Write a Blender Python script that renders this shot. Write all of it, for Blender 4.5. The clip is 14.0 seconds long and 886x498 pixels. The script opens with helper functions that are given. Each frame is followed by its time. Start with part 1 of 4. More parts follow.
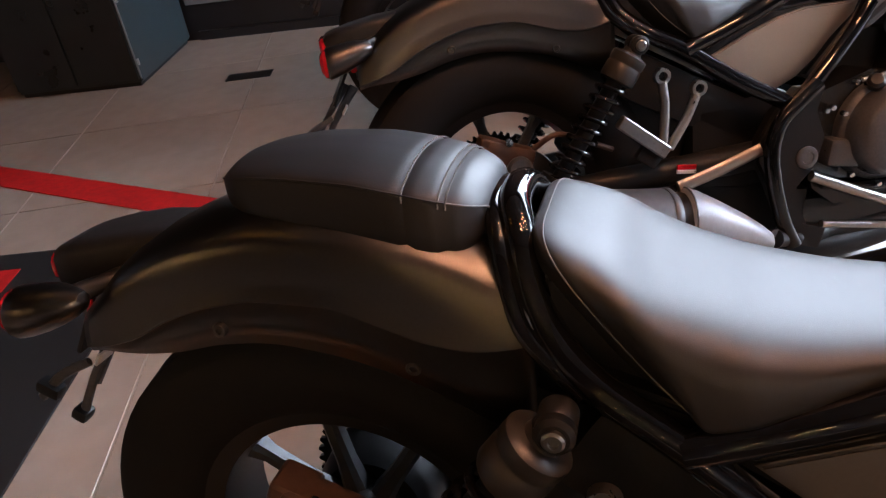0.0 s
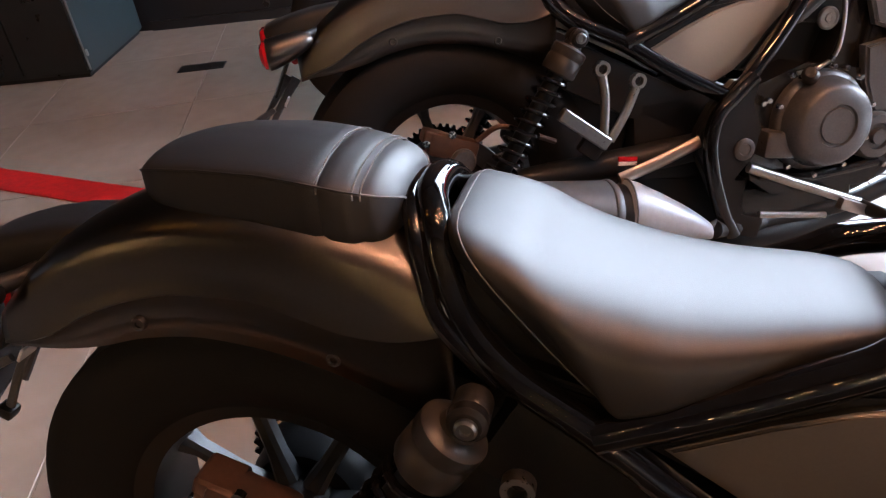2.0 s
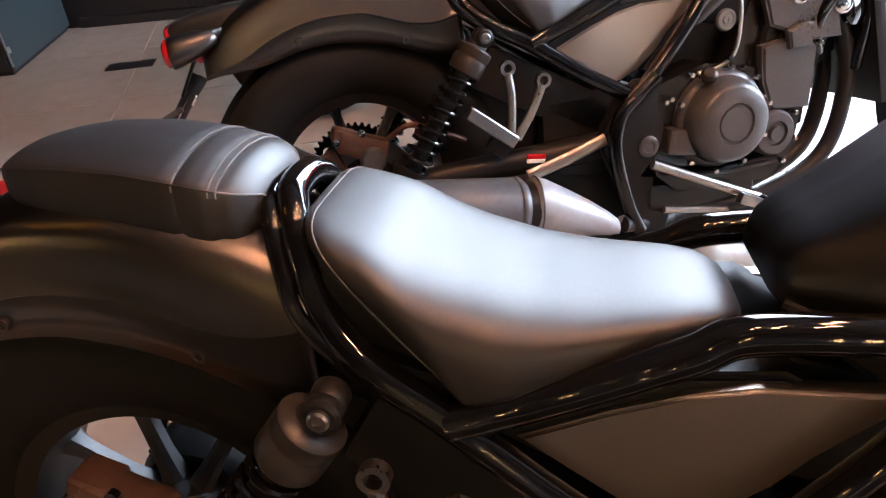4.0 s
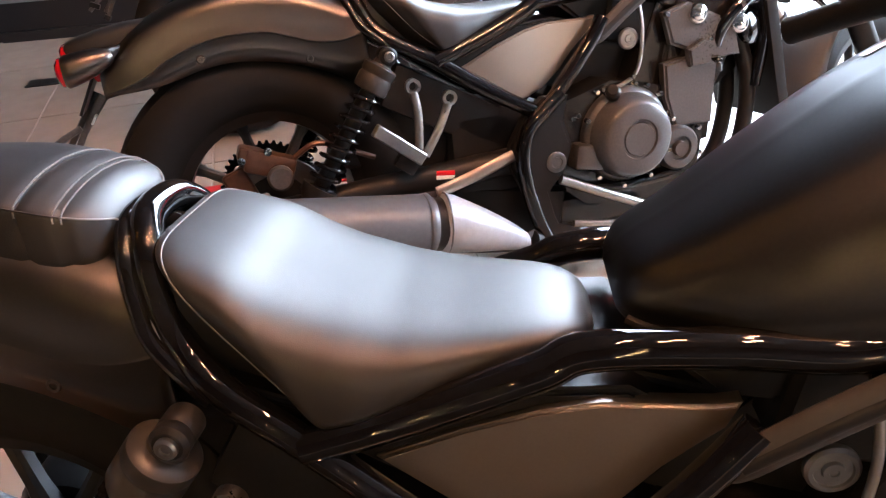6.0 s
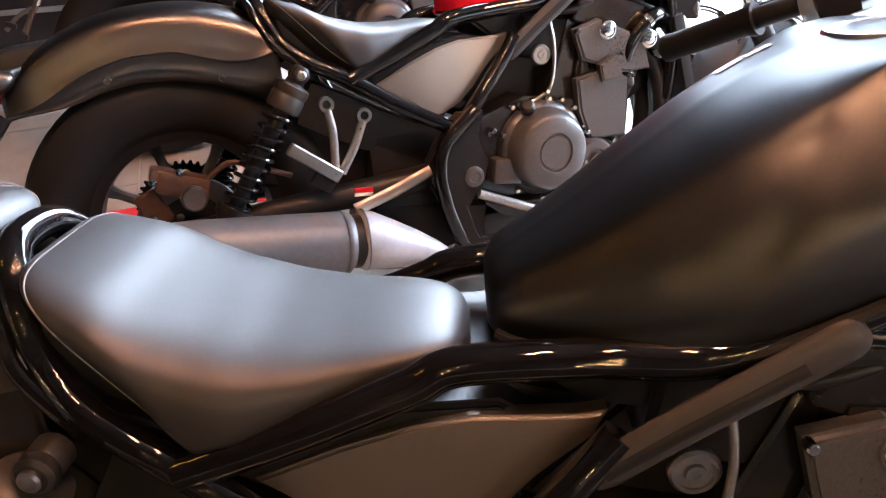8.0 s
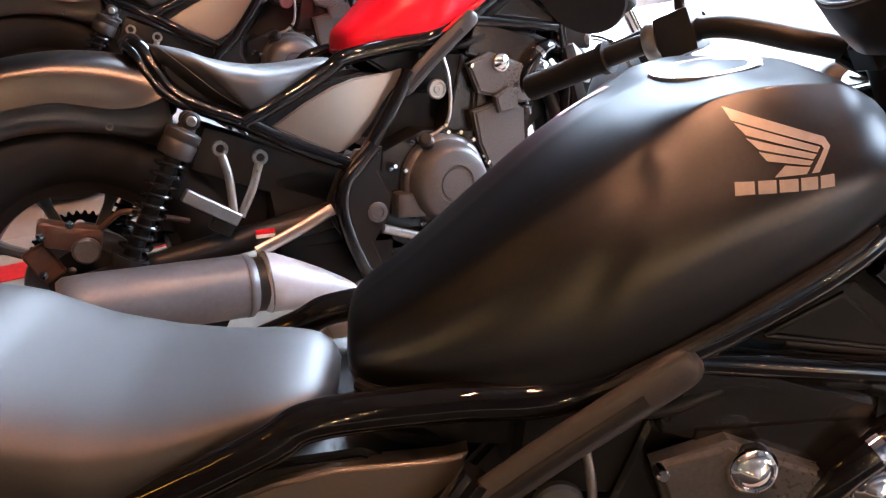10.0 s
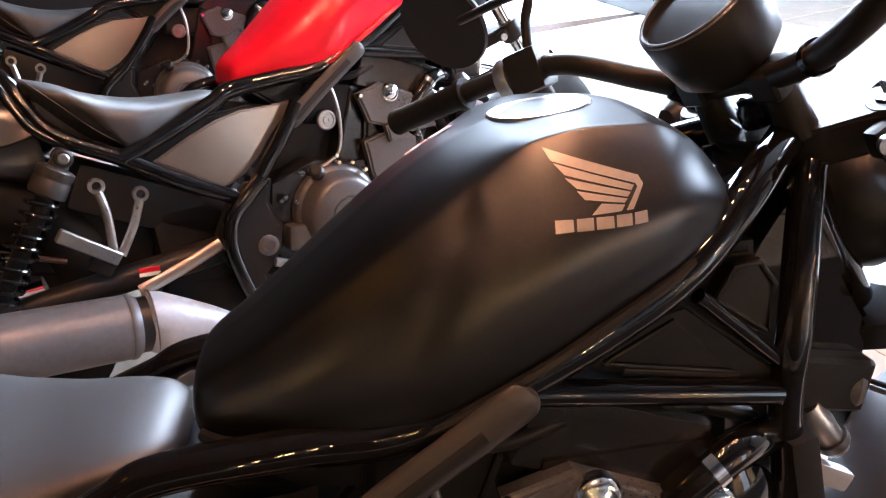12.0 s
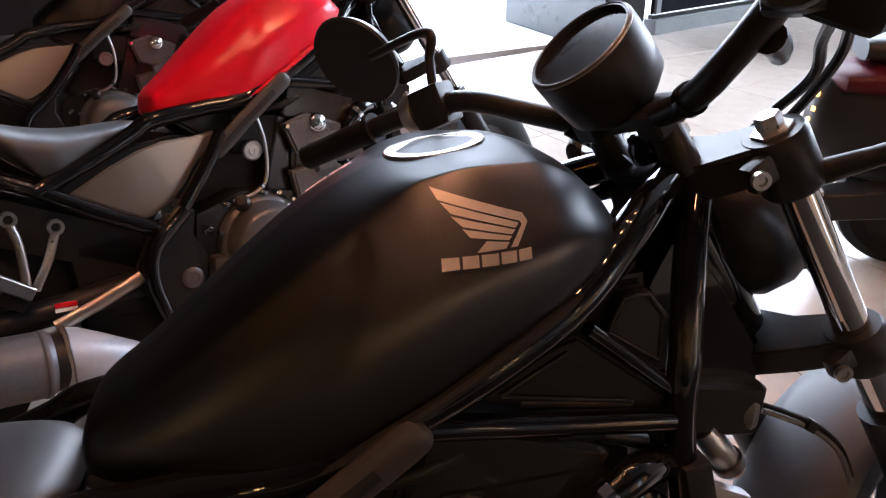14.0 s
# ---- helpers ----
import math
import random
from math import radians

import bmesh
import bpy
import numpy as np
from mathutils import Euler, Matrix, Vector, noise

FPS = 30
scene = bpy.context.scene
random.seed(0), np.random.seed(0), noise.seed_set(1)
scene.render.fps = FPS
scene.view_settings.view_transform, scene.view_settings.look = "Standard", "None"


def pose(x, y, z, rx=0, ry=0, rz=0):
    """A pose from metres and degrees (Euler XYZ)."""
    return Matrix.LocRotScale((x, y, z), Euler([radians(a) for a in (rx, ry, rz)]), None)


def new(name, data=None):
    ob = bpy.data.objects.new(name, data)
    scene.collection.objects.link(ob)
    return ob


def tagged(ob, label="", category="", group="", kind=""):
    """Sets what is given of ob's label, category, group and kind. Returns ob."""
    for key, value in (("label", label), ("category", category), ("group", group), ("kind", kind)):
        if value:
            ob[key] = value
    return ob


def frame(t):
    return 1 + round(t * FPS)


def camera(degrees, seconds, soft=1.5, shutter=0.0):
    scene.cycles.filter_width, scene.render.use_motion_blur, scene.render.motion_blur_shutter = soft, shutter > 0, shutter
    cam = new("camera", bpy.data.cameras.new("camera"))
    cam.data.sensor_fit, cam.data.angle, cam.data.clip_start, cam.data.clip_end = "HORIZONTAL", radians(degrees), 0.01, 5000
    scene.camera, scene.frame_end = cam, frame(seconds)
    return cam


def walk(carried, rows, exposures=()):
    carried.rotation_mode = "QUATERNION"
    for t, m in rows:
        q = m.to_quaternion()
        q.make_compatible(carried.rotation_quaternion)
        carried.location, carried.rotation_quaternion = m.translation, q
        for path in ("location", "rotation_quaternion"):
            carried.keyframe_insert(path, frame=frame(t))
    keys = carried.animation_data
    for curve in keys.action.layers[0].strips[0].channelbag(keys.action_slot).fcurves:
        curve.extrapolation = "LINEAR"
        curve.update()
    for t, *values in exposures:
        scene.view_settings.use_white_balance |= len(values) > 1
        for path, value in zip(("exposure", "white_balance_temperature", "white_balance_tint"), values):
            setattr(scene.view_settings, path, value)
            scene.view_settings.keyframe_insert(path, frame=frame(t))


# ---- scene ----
cam = camera(62.4, 14.0, soft=1.3)
PATH = [
    (0.0, 0.2744, -0.4878, 1.1069, 57.0, 7.0, 14.0),
    (0.5, 0.2802, -0.4846, 1.1048, 56.712, 6.99, 13.47),
    (1.0, 0.2936, -0.4811, 1.1028, 56.583, 6.403, 12.615),
    (1.5, 0.3046, -0.4804, 1.1011, 56.303, 6.087, 12.093),
    (2.0, 0.3198, -0.4811, 1.1012, 56.205, 5.871, 11.611),
    (2.5, 0.3333, -0.4817, 1.1002, 56.107, 5.544, 11.104),
    (3.0, 0.3594, -0.4816, 1.0984, 55.786, 5.118, 10.124),
    (5.5, 0.4802, -0.4748, 1.1022, 56.327, 3.69, 5.636),
    (6.0, 0.5021, -0.4708, 1.102, 56.602, 3.28, 4.681),
    (6.5, 0.5207, -0.471, 1.1029, 56.897, 3.044, 4.002),
    (7.0, 0.5374, -0.4718, 1.1046, 57.067, 2.748, 3.173),
    (7.5, 0.5568, -0.4729, 1.1061, 57.152, 2.607, 2.101),
    (8.0, 0.5781, -0.4721, 1.1071, 57.445, 2.618, 0.846),
    (10.5, 0.6773, -0.4698, 1.1297, 59.423, 2.915, -6.272),
    (11.0, 0.6975, -0.4717, 1.1316, 59.717, 2.649, -7.716),
    (11.5, 0.7166, -0.4716, 1.1358, 60.089, 1.994, -9.299),
    (12.0, 0.7329, -0.473, 1.1394, 60.499, 1.839, -10.851),
    (12.5, 0.747, -0.4751, 1.1425, 61.029, 1.558, -12.021),
    (13.0, 0.7608, -0.4771, 1.1458, 61.469, 1.186, -13.125),
    (13.5, 0.7716, -0.4802, 1.1493, 61.943, 0.828, -14.11),
    (14.0, 0.7799, -0.4847, 1.1518, 62.307, 0.595, -14.73),
]
walk(cam, [(t, pose(x, y, z, rx, ry, rz)) for t, x, y, z, rx, ry, rz in PATH],
     exposures=[(0.0, 0.55, 5850, 14), (3.0, 1.0, 5850, 13), (7.0, 1.6, 5800, 12), (11.0, 1.6, 5600, 11), (12.5, 1.2, 5850, 14), (13.3, 0.7, 5950, 15), (14.0, 0.35, 5950, 16)])

# ---- world and light ----
# The room stands turned by ROOM degrees to the first motorcycle's line.
ROOM = 11.5
RM = pose(0, 0, 0, 0, 0, ROOM)
world = bpy.data.worlds.new("world")
scene.world = world
world.use_nodes = True
wb = world.node_tree.nodes["Background"]
wb.inputs[0].default_value = (0.55, 0.7, 1.0, 1)
wb.inputs[1].default_value = 0.05
WINDOW_GLOW = 12.5
SOUTH_GLOW = 1.3
FILL_BULB_GLOW = 48.0
STRING_GLOW = 200.0
AMBER_GLOW = 9.0
SPOT_GLOW = 310.0


# ---- materials ----
def mat(name, color, rough=0.5, metal=0.0, noise_scale=40.0, vary=0.25, bump=0.0, bump_scale=300.0, coat=0.0,
        coat_rough=0.05, emit=0.0, spec=0.5, rough_vary=0.1, large=5.0):
    """Principled material with two scales of colour change, uneven roughness and a fine bump."""
    m = bpy.data.materials.new(name)
    m.use_nodes = True
    nt = m.node_tree
    b = nt.nodes["Principled BSDF"]
    b.inputs["Metallic"].default_value = metal
    b.inputs["Coat Weight"].default_value = coat
    b.inputs["Coat Roughness"].default_value = coat_rough
    b.inputs["Specular IOR Level"].default_value = spec
    tc = nt.nodes.new("ShaderNodeTexCoord")

    def noise_tex(scale, detail=4.0):
        n = nt.nodes.new("ShaderNodeTexNoise")
        n.inputs["Scale"].default_value = scale
        n.inputs["Detail"].default_value = detail
        nt.links.new(tc.outputs["Object"], n.inputs["Vector"])
        return n.outputs["Fac"]

    fine, wide = noise_tex(noise_scale), noise_tex(large)
    mix = nt.nodes.new("ShaderNodeMath")
    mix.operation = "MULTIPLY_ADD"
    nt.links.new(fine, mix.inputs[0])
    mix.inputs[1].default_value = 0.5
    half = nt.nodes.new("ShaderNodeMath")
    half.operation = "MULTIPLY"
    nt.links.new(wide, half.inputs[0])
    half.inputs[1].default_value = 0.5
    nt.links.new(half.outputs[0], mix.inputs[2])
    ramp = nt.nodes.new("ShaderNodeValToRGB")
    lo = [c * (1 - vary) for c in color]
    hi = [min(1, c * (1 + vary)) for c in color]
    ramp.color_ramp.elements[0].position, ramp.color_ramp.elements[0].color = 0.3, (*lo, 1)
    ramp.color_ramp.elements[1].position, ramp.color_ramp.elements[1].color = 0.7, (*hi, 1)
    nt.links.new(mix.outputs[0], ramp.inputs[0])
    nt.links.new(ramp.outputs[0], b.inputs["Base Color"])
    mr = nt.nodes.new("ShaderNodeMapRange")
    mr.inputs["To Min"].default_value = max(0.02, rough - rough_vary)
    mr.inputs["To Max"].default_value = min(1, rough + rough_vary)
    nt.links.new(mix.outputs[0], mr.inputs["Value"])
    nt.links.new(mr.outputs[0], b.inputs["Roughness"])
    if bump:
        bn = nt.nodes.new("ShaderNodeBump")
        bn.inputs["Strength"].default_value = bump
        bn.inputs["Distance"].default_value = 0.001
        nt.links.new(noise_tex(bump_scale, 2.0), bn.inputs["Height"])
        nt.links.new(bn.outputs[0], b.inputs["Normal"])
    if emit:
        b.inputs["Emission Color"].default_value = (*color, 1)
        b.inputs["Emission Strength"].default_value = emit
    return m


M_PAINT = mat("matte_gunmetal_paint", (0.12, 0.112, 0.106), 0.30, 1.0, 250, 0.06, 0.01, 1200, rough_vary=0.02)
M_TANK = mat("matte_dark_paint", (0.068, 0.069, 0.071), 0.36, 1.0, 250, 0.08, 0.02, 1200, rough_vary=0.02)
M_TANK.node_tree.nodes["Principled BSDF"].inputs["Specular Tint"].default_value = (0.47, 0.47, 0.47, 1)  # matte paint stays dim at grazing angles
M_FENDER = mat("matte_slate_paint", (0.06, 0.068, 0.078), 0.55, 0.0, 200, 0.1, 0.02, 900, spec=0.4)
M_COVER = mat("bronze_grey_metallic_paint", (0.39, 0.335, 0.285), 0.30, 0.9, 300, 0.05, 0.0, 1500, rough_vary=0.02)
M_RED = mat("red_tank_paint", (0.70, 0.006, 0.028), 0.30, 0.0, 300, 0.04, coat=0.35, rough_vary=0.01, spec=0.3)
M_GLOSS = mat("black_gloss_enamel", (0.004, 0.004, 0.0045), 0.03, 0.0, 80, 0.2, rough_vary=0.0, spec=0.5)
M_SATIN = mat("black_satin_plastic", (0.013, 0.013, 0.0135), 0.38, 0.0, 200, 0.25, 0.15, 700, spec=0.25)
M_VINYL = mat("black_seat_vinyl", (0.014, 0.014, 0.0145), 0.48, 0.0, 350, 0.2, 0.12, 900, rough_vary=0.03, spec=0.62)
M_PAD = mat("charcoal_pad_vinyl", (0.013, 0.0135, 0.0145), 0.50, 0.0, 350, 0.3, 0.2, 700, rough_vary=0.05, spec=0.40)
M_STITCH = mat("grey_thread", (0.17, 0.165, 0.16), 0.7)
M_RUBBER = mat("tyre_rubber", (0.007, 0.007, 0.007), 0.66, 0.0, 120, 0.3, 0.3, 500, spec=0.2)
M_SPOKE = mat("grey_wheel_paint", (0.05, 0.053, 0.056), 0.4, 0.2, 150, 0.15)
M_CHROME = mat("polished_steel", (0.72, 0.71, 0.70), 0.06, 1.0, 60, 0.06, rough_vary=0.03)
M_CAP = mat("dark_shock_cap_paint", (0.05, 0.047, 0.045), 0.36, 0.5, 150, 0.15)
M_DISC = mat("dark_brake_steel", (0.16, 0.155, 0.15), 0.35, 1.0, 120, 0.15)
M_BOLT = mat("dull_zinc_bolt", (0.34, 0.335, 0.33), 0.3, 1.0, 90, 0.15)
M_ALLOY = mat("brushed_alloy", (0.5, 0.49, 0.475), 0.30, 1.0, 200, 0.12, 0.1, 600)
M_BRONZE = mat("bronze_caliper_paint", (0.10, 0.058, 0.042), 0.42, 0.5, 90, 0.25, 0.1, 400)
M_CASE = mat("dark_engine_casting", (0.10, 0.10, 0.104), 0.30, 0.4, 200, 0.25, 0.3, 600)
M_ENG = mat("black_engine_enamel", (0.012, 0.012, 0.0125), 0.16, 0.0, 200, 0.25, 0.25, 500)
M_HANGER = mat("brown_grey_hanger_paint", (0.03, 0.027, 0.026), 0.42, 0.0, 150, 0.2, 0.15, 500)
M_MUFF = mat("grey_muffler_coating", (0.105, 0.11, 0.12), 0.42, 0.3, 90, 0.2, 0.1, 500)
M_SHIELD = mat("light_grey_heat_shield", (0.36, 0.385, 0.42), 0.42, 0.2, 90, 0.12)
M_LENS = mat("red_lens", (0.6, 0.01, 0.02), 0.12, 0.0, 40, 0.1, coat=1.0)
M_AMBER = mat("amber_lens", (0.75, 0.22, 0.03), 0.15, 0.0, 40, 0.1, coat=1.0)
M_SILVER = mat("silver_tank_decal", (0.42, 0.39, 0.37), 0.45, 0.7, 200, 0.1)
M_WHITE = mat("white_label", (0.8, 0.8, 0.8), 0.5, 0, 60, 0.05)
M_PINK = mat("pale_pink_label", (0.75, 0.42, 0.4), 0.4, 0, 60, 0.1)
M_GLASS = mat("dark_display_glass", (0.01, 0.012, 0.014), 0.10, 0.0, 20, 0.2, spec=0.04)
M_MIRROR = mat("mirror_glass", (0.8, 0.8, 0.8), 0.03, 1.0, 20, 0.02, rough_vary=0.01)


# ---- mesh helpers ----
def part(name, bm, material, parent, label="", smooth=True):
    """Links a bmesh as one mesh object under a thing or a part."""
    me = bpy.data.meshes.new(name)
    bmesh.ops.recalc_face_normals(bm, faces=bm.faces[:])
    bm.to_mesh(me)
    bm.free()
    me.materials.append(material)
    if smooth:
        me.polygons.foreach_set("use_smooth", [True] * len(me.polygons))
        me.set_sharp_from_angle(angle=radians(38))
    ob = new(name, me)
    ob.parent = parent
    if label:
        ob["label"] = label
    return ob


def again(ob, m, parent=None):
    """The same mesh once more, as an object of its own."""
    o = new(ob.name.split(".")[0], ob.data)
    o.parent = parent or ob.parent
    o.matrix_basis = m
    if "label" in ob:
        o["label"] = ob["label"]
    return o


def spline(pts, n=8):
    """Points on a smooth line through pts (Catmull-Rom)."""
    p = [Vector(a) for a in pts]
    p = [p[0] * 2 - p[1]] + p + [p[-1] * 2 - p[-2]]
    out = []
    for i in range(1, len(p) - 2):
        for k in range(n):
            t = k / n
            a, b, c, d = p[i - 1:i + 3]
            out.append(0.5 * ((2 * b) + (c - a) * t + (2 * a - 5 * b + 4 * c - d) * t * t + (3 * b - a - 3 * c + d) * t ** 3))
    return out + [p[-2]]


def sample(xs, ys, x):
    """A smooth value between given ones (Hermite, with slopes that do not overshoot)."""
    n = len(xs)
    if x <= xs[0]:
        return float(ys[0])
    if x >= xs[-1]:
        return float(ys[-1])
    i = max(k for k in range(n - 1) if xs[k] <= x)
    h = [xs[k + 1] - xs[k] for k in range(n - 1)]
    d = [(ys[k + 1] - ys[k]) / h[k] for k in range(n - 1)]

    def slope(k):
        if k == 0:
            return d[0]
        if k == n - 1:
            return d[-1]
        if d[k - 1] * d[k] <= 0:
            return 0.0
        w1, w2 = 2 * h[k] + h[k - 1], h[k] + 2 * h[k - 1]
        return (w1 + w2) / (w1 / d[k - 1] + w2 / d[k])

    t = (x - xs[i]) / h[i]
    return float((1 + 2 * t) * (1 - t) ** 2 * ys[i] + t * (1 - t) ** 2 * h[i] * slope(i) + t * t * (3 - 2 * t) * ys[i + 1] + t * t * (t - 1) * h[i] * slope(i + 1))


def skin(bm, rings, cap=True, close=True):
    """Skins a row of rings of points."""
    rows = [[bm.verts.new(p) for p in r] for r in rings]
    n = len(rows[0])
    for a, b in zip(rows, rows[1:]):
        for i in range(n if close else n - 1):
            j = (i + 1) % n
            bm.faces.new((a[i], a[j], b[j], b[i]))
    if cap and close:
        bm.faces.new(rows[0][::-1])
        bm.faces.new(rows[-1])
    return rows


def tube(pts, r, seg=12, n=8, smooth=True, flat=1.0, up=(0, 0, 1), bm=None):
    """A round or flattened tube along pts; r is one radius or one for each point."""
    bm = bm or bmesh.new()
    line = spline(pts, n) if smooth else [Vector(p) for p in pts]
    rs = [r] * len(line) if not hasattr(r, "__len__") else [float(q) for q in np.interp(np.linspace(0, 1, len(line)), np.linspace(0, 1, len(r)), r)]
    rings, side = [], Vector(up)
    for i, p in enumerate(line):
        d = (line[min(i + 1, len(line) - 1)] - line[max(i - 1, 0)]).normalized()
        s = d.cross(side)
        s = s.normalized() if s.length > 1e-5 else d.orthogonal().normalized()
        u = s.cross(d).normalized()
        side = u
        rings.append([p + rs[i] * (math.cos(a) * u + flat * math.sin(a) * s) for a in np.linspace(0, 2 * math.pi, seg, endpoint=False)])
    skin(bm, rings)
    return bm


def lathe(profile, centre, axis, seg=32, bm=None, closed=False):
    """Turns (radius, along) pairs round an axis through centre."""
    bm = bm or bmesh.new()
    q = Vector(axis).to_track_quat("Z", "Y").to_matrix()
    c = Vector(centre)
    rings = [[c + q @ Vector((max(r, 1e-4) * math.cos(a), max(r, 1e-4) * math.sin(a), h)) for a in np.linspace(0, 2 * math.pi, seg, endpoint=False)] for r, h in profile]
    if closed:
        rings.append(rings[0])
    skin(bm, rings, cap=not closed)
    if closed:
        bmesh.ops.remove_doubles(bm, verts=bm.verts[:], dist=1e-6)
    return bm


def block(size, m=None, bevel=0.004, seg=2, bm=None):
    """A box with rounded edges."""
    own = bmesh.new()
    bmesh.ops.create_cube(own, size=1.0)
    bmesh.ops.scale(own, vec=size, verts=own.verts[:])
    if bevel:
        bmesh.ops.bevel(own, geom=own.edges[:], offset=bevel, segments=seg, affect="EDGES", profile=0.7)
    if m is not None:
        bmesh.ops.transform(own, matrix=m, verts=own.verts[:])
    if bm is None:
        return own
    me = bpy.data.meshes.new("block")
    own.to_mesh(me)
    own.free()
    bm.from_mesh(me)
    bpy.data.meshes.remove(me)
    return bm


def plate(outline, y, thick, bevel=0.004, dome=0.0):
    """A plate in the bike's length plane: outline of (x, z), outer face at y, thick towards the middle."""
    bm = bmesh.new()
    a = [bm.verts.new((x, y, z)) for x, z in outline]
    f = bm.faces.new(a)
    ex = bmesh.ops.extrude_face_region(bm, geom=[f])
    bmesh.ops.translate(bm, verts=[v for v in ex["geom"] if isinstance(v, bmesh.types.BMVert)], vec=(0, thick, 0))
    if bevel:
        ed = [e for e in bm.edges if all(abs(v.co.y - y) < 1e-6 for v in e.verts)]
        bmesh.ops.bevel(bm, geom=ed, offset=bevel, segments=3, affect="EDGES")
    return bm


def bow(bm, bulge, xc, zc, hx, tilt, side, cuts=14):
    """Bows a plate outwards about a slanting line, so that its face turns from end to end."""
    c, t = math.cos(radians(tilt)), math.sin(radians(tilt))
    for k in range(1, cuts):
        u = -1.2 + 2.4 * k / cuts
        bmesh.ops.bisect_plane(bm, geom=bm.verts[:] + bm.edges[:] + bm.faces[:], plane_co=(xc + u * hx * c, 0, zc + u * hx * t), plane_no=(c, 0, t))
    for v in bm.verts:
        u = ((v.co.x - xc) * c + (v.co.z - zc) * t) / hx
        v.co.y += side * bulge * (1 - u * u)
    return bm


def superring(x, cy, cz, hw, up, low, e=2.5, n=28):
    """A rounded cross-section at x: half width hw, heights up and low from cz."""
    out = []
    for a in np.linspace(0, 2 * math.pi, n, endpoint=False):
        c, s = math.cos(a), math.sin(a)
        out.append((x, cy + hw * math.copysign(abs(c) ** (2 / e), c), cz + (up if s > 0 else low) * math.copysign(abs(s) ** (2 / e), s)))
    return out


def mirror_y(pts):
    return [(p[0], -p[1], p[2]) for p in pts]


def on_surface(tree, x, z, y0=-0.6, lift=0.0012):
    hit = tree.ray_cast(Vector((x, y0, z)), Vector((0, 1, 0)))
    return None if hit[0] is None else hit[0] + hit[1] * lift


def tree_of(ob):
    from mathutils.bvhtree import BVHTree
    me = ob.data
    return BVHTree.FromPolygons([v.co.copy() for v in me.vertices], [tuple(p.vertices) for p in me.polygons])


# ---- the motorcycle ----
AX, WR = -0.06, 0.325
RAKE = 28.5
STEER = Matrix.Translation((1.185, 0, 0.87)) @ Matrix.Rotation(radians(-RAKE), 4, "Y") @ Matrix.Rotation(radians(18), 4, "Z")


def wheel(bike, R, m, width, rim_r=0.2, spokes=8):
    """Tyre, rim, hub, disc and spokes about a local y axis; m places them."""
    w = width / 2
    w_tyre = part("tyre", lathe([(rim_r, -w * .72), (rim_r + .02, -w * .93), (rim_r + .06, -w), (R - .03, -w * .97), (R - .009, -w * .80),
                                 (R - .002, -w * .3), (R, 0), (R - .002, w * .3), (R - .009, w * .80), (R - .03, w * .97), (rim_r + .06, w),
                                 (rim_r + .02, w * .93), (rim_r, w * .72)], (0, 0, 0), (0, 1, 0), 64, closed=True), M_RUBBER, bike, "black rubber tyre")
    rim = part("rim", lathe([(rim_r + .006, -w * .75), (rim_r + .006, -w * .66), (rim_r - .012, -w * .5), (rim_r - .016, 0), (rim_r - .012, w * .5),
                             (rim_r + .006, w * .66), (rim_r + .006, w * .75), (rim_r - .022, w * .6), (rim_r - .03, 0), (rim_r - .022, -w * .6)],
                            (0, 0, 0), (0, 1, 0), 64, closed=True), M_SATIN, bike, "black cast wheel rim")
    hub = part("hub", lathe([(.02, -.075), (.035, -.075), (.045, -.05), (.05, 0), (.045, .05), (.035, .075), (.02, .075)], (0, 0, 0), (0, 1, 0), 24), M_SATIN, bike)
    for o in (w_tyre, rim, hub):
        o.matrix_basis = m
    first = None
    for i in range(spokes):
        a = 2 * math.pi * i / spokes - 0.22
        mm = m @ Matrix.Rotation(a, 4, "Y")
        if first is None:
            bm = bmesh.new()
            skin(bm, [[(sx * hw, sy * hd, z) for sx, sy in ((-1, -.6), (-.5, -1), (.5, -1), (1, -.6), (1, .6), (.5, 1), (-.5, 1), (-1, .6))]
                      for z, hw, hd in ((.04, .016, .016), (.09, .011, .012), (.15, .010, .012), (rim_r - .02, .015, .02))])
            first = part("spoke", bm, M_SPOKE, rim, "grey painted cast spoke")
            first.matrix_parent_inverse = Matrix.Identity(4)
            first.matrix_basis = m.inverted() @ mm
        else:
            again(first, m.inverted() @ mm)
    disc = part("brake_disc", lathe([(.072, -.002), (.112, -.002), (.114, 0), (.112, .002), (.072, .002)], (0, -w - .012, 0), (0, 1, 0), 48, closed=True), M_DISC, bike, "dark steel brake disc")
    disc.matrix_basis = m
    carrier = part("disc_carrier", lathe([(.035, -.006), (.076, -.004), (.076, .004), (.035, .006)], (0, -w - .006, 0), (0, 1, 0), 32, closed=True), M_SATIN, bike)
    carrier.matrix_basis = m


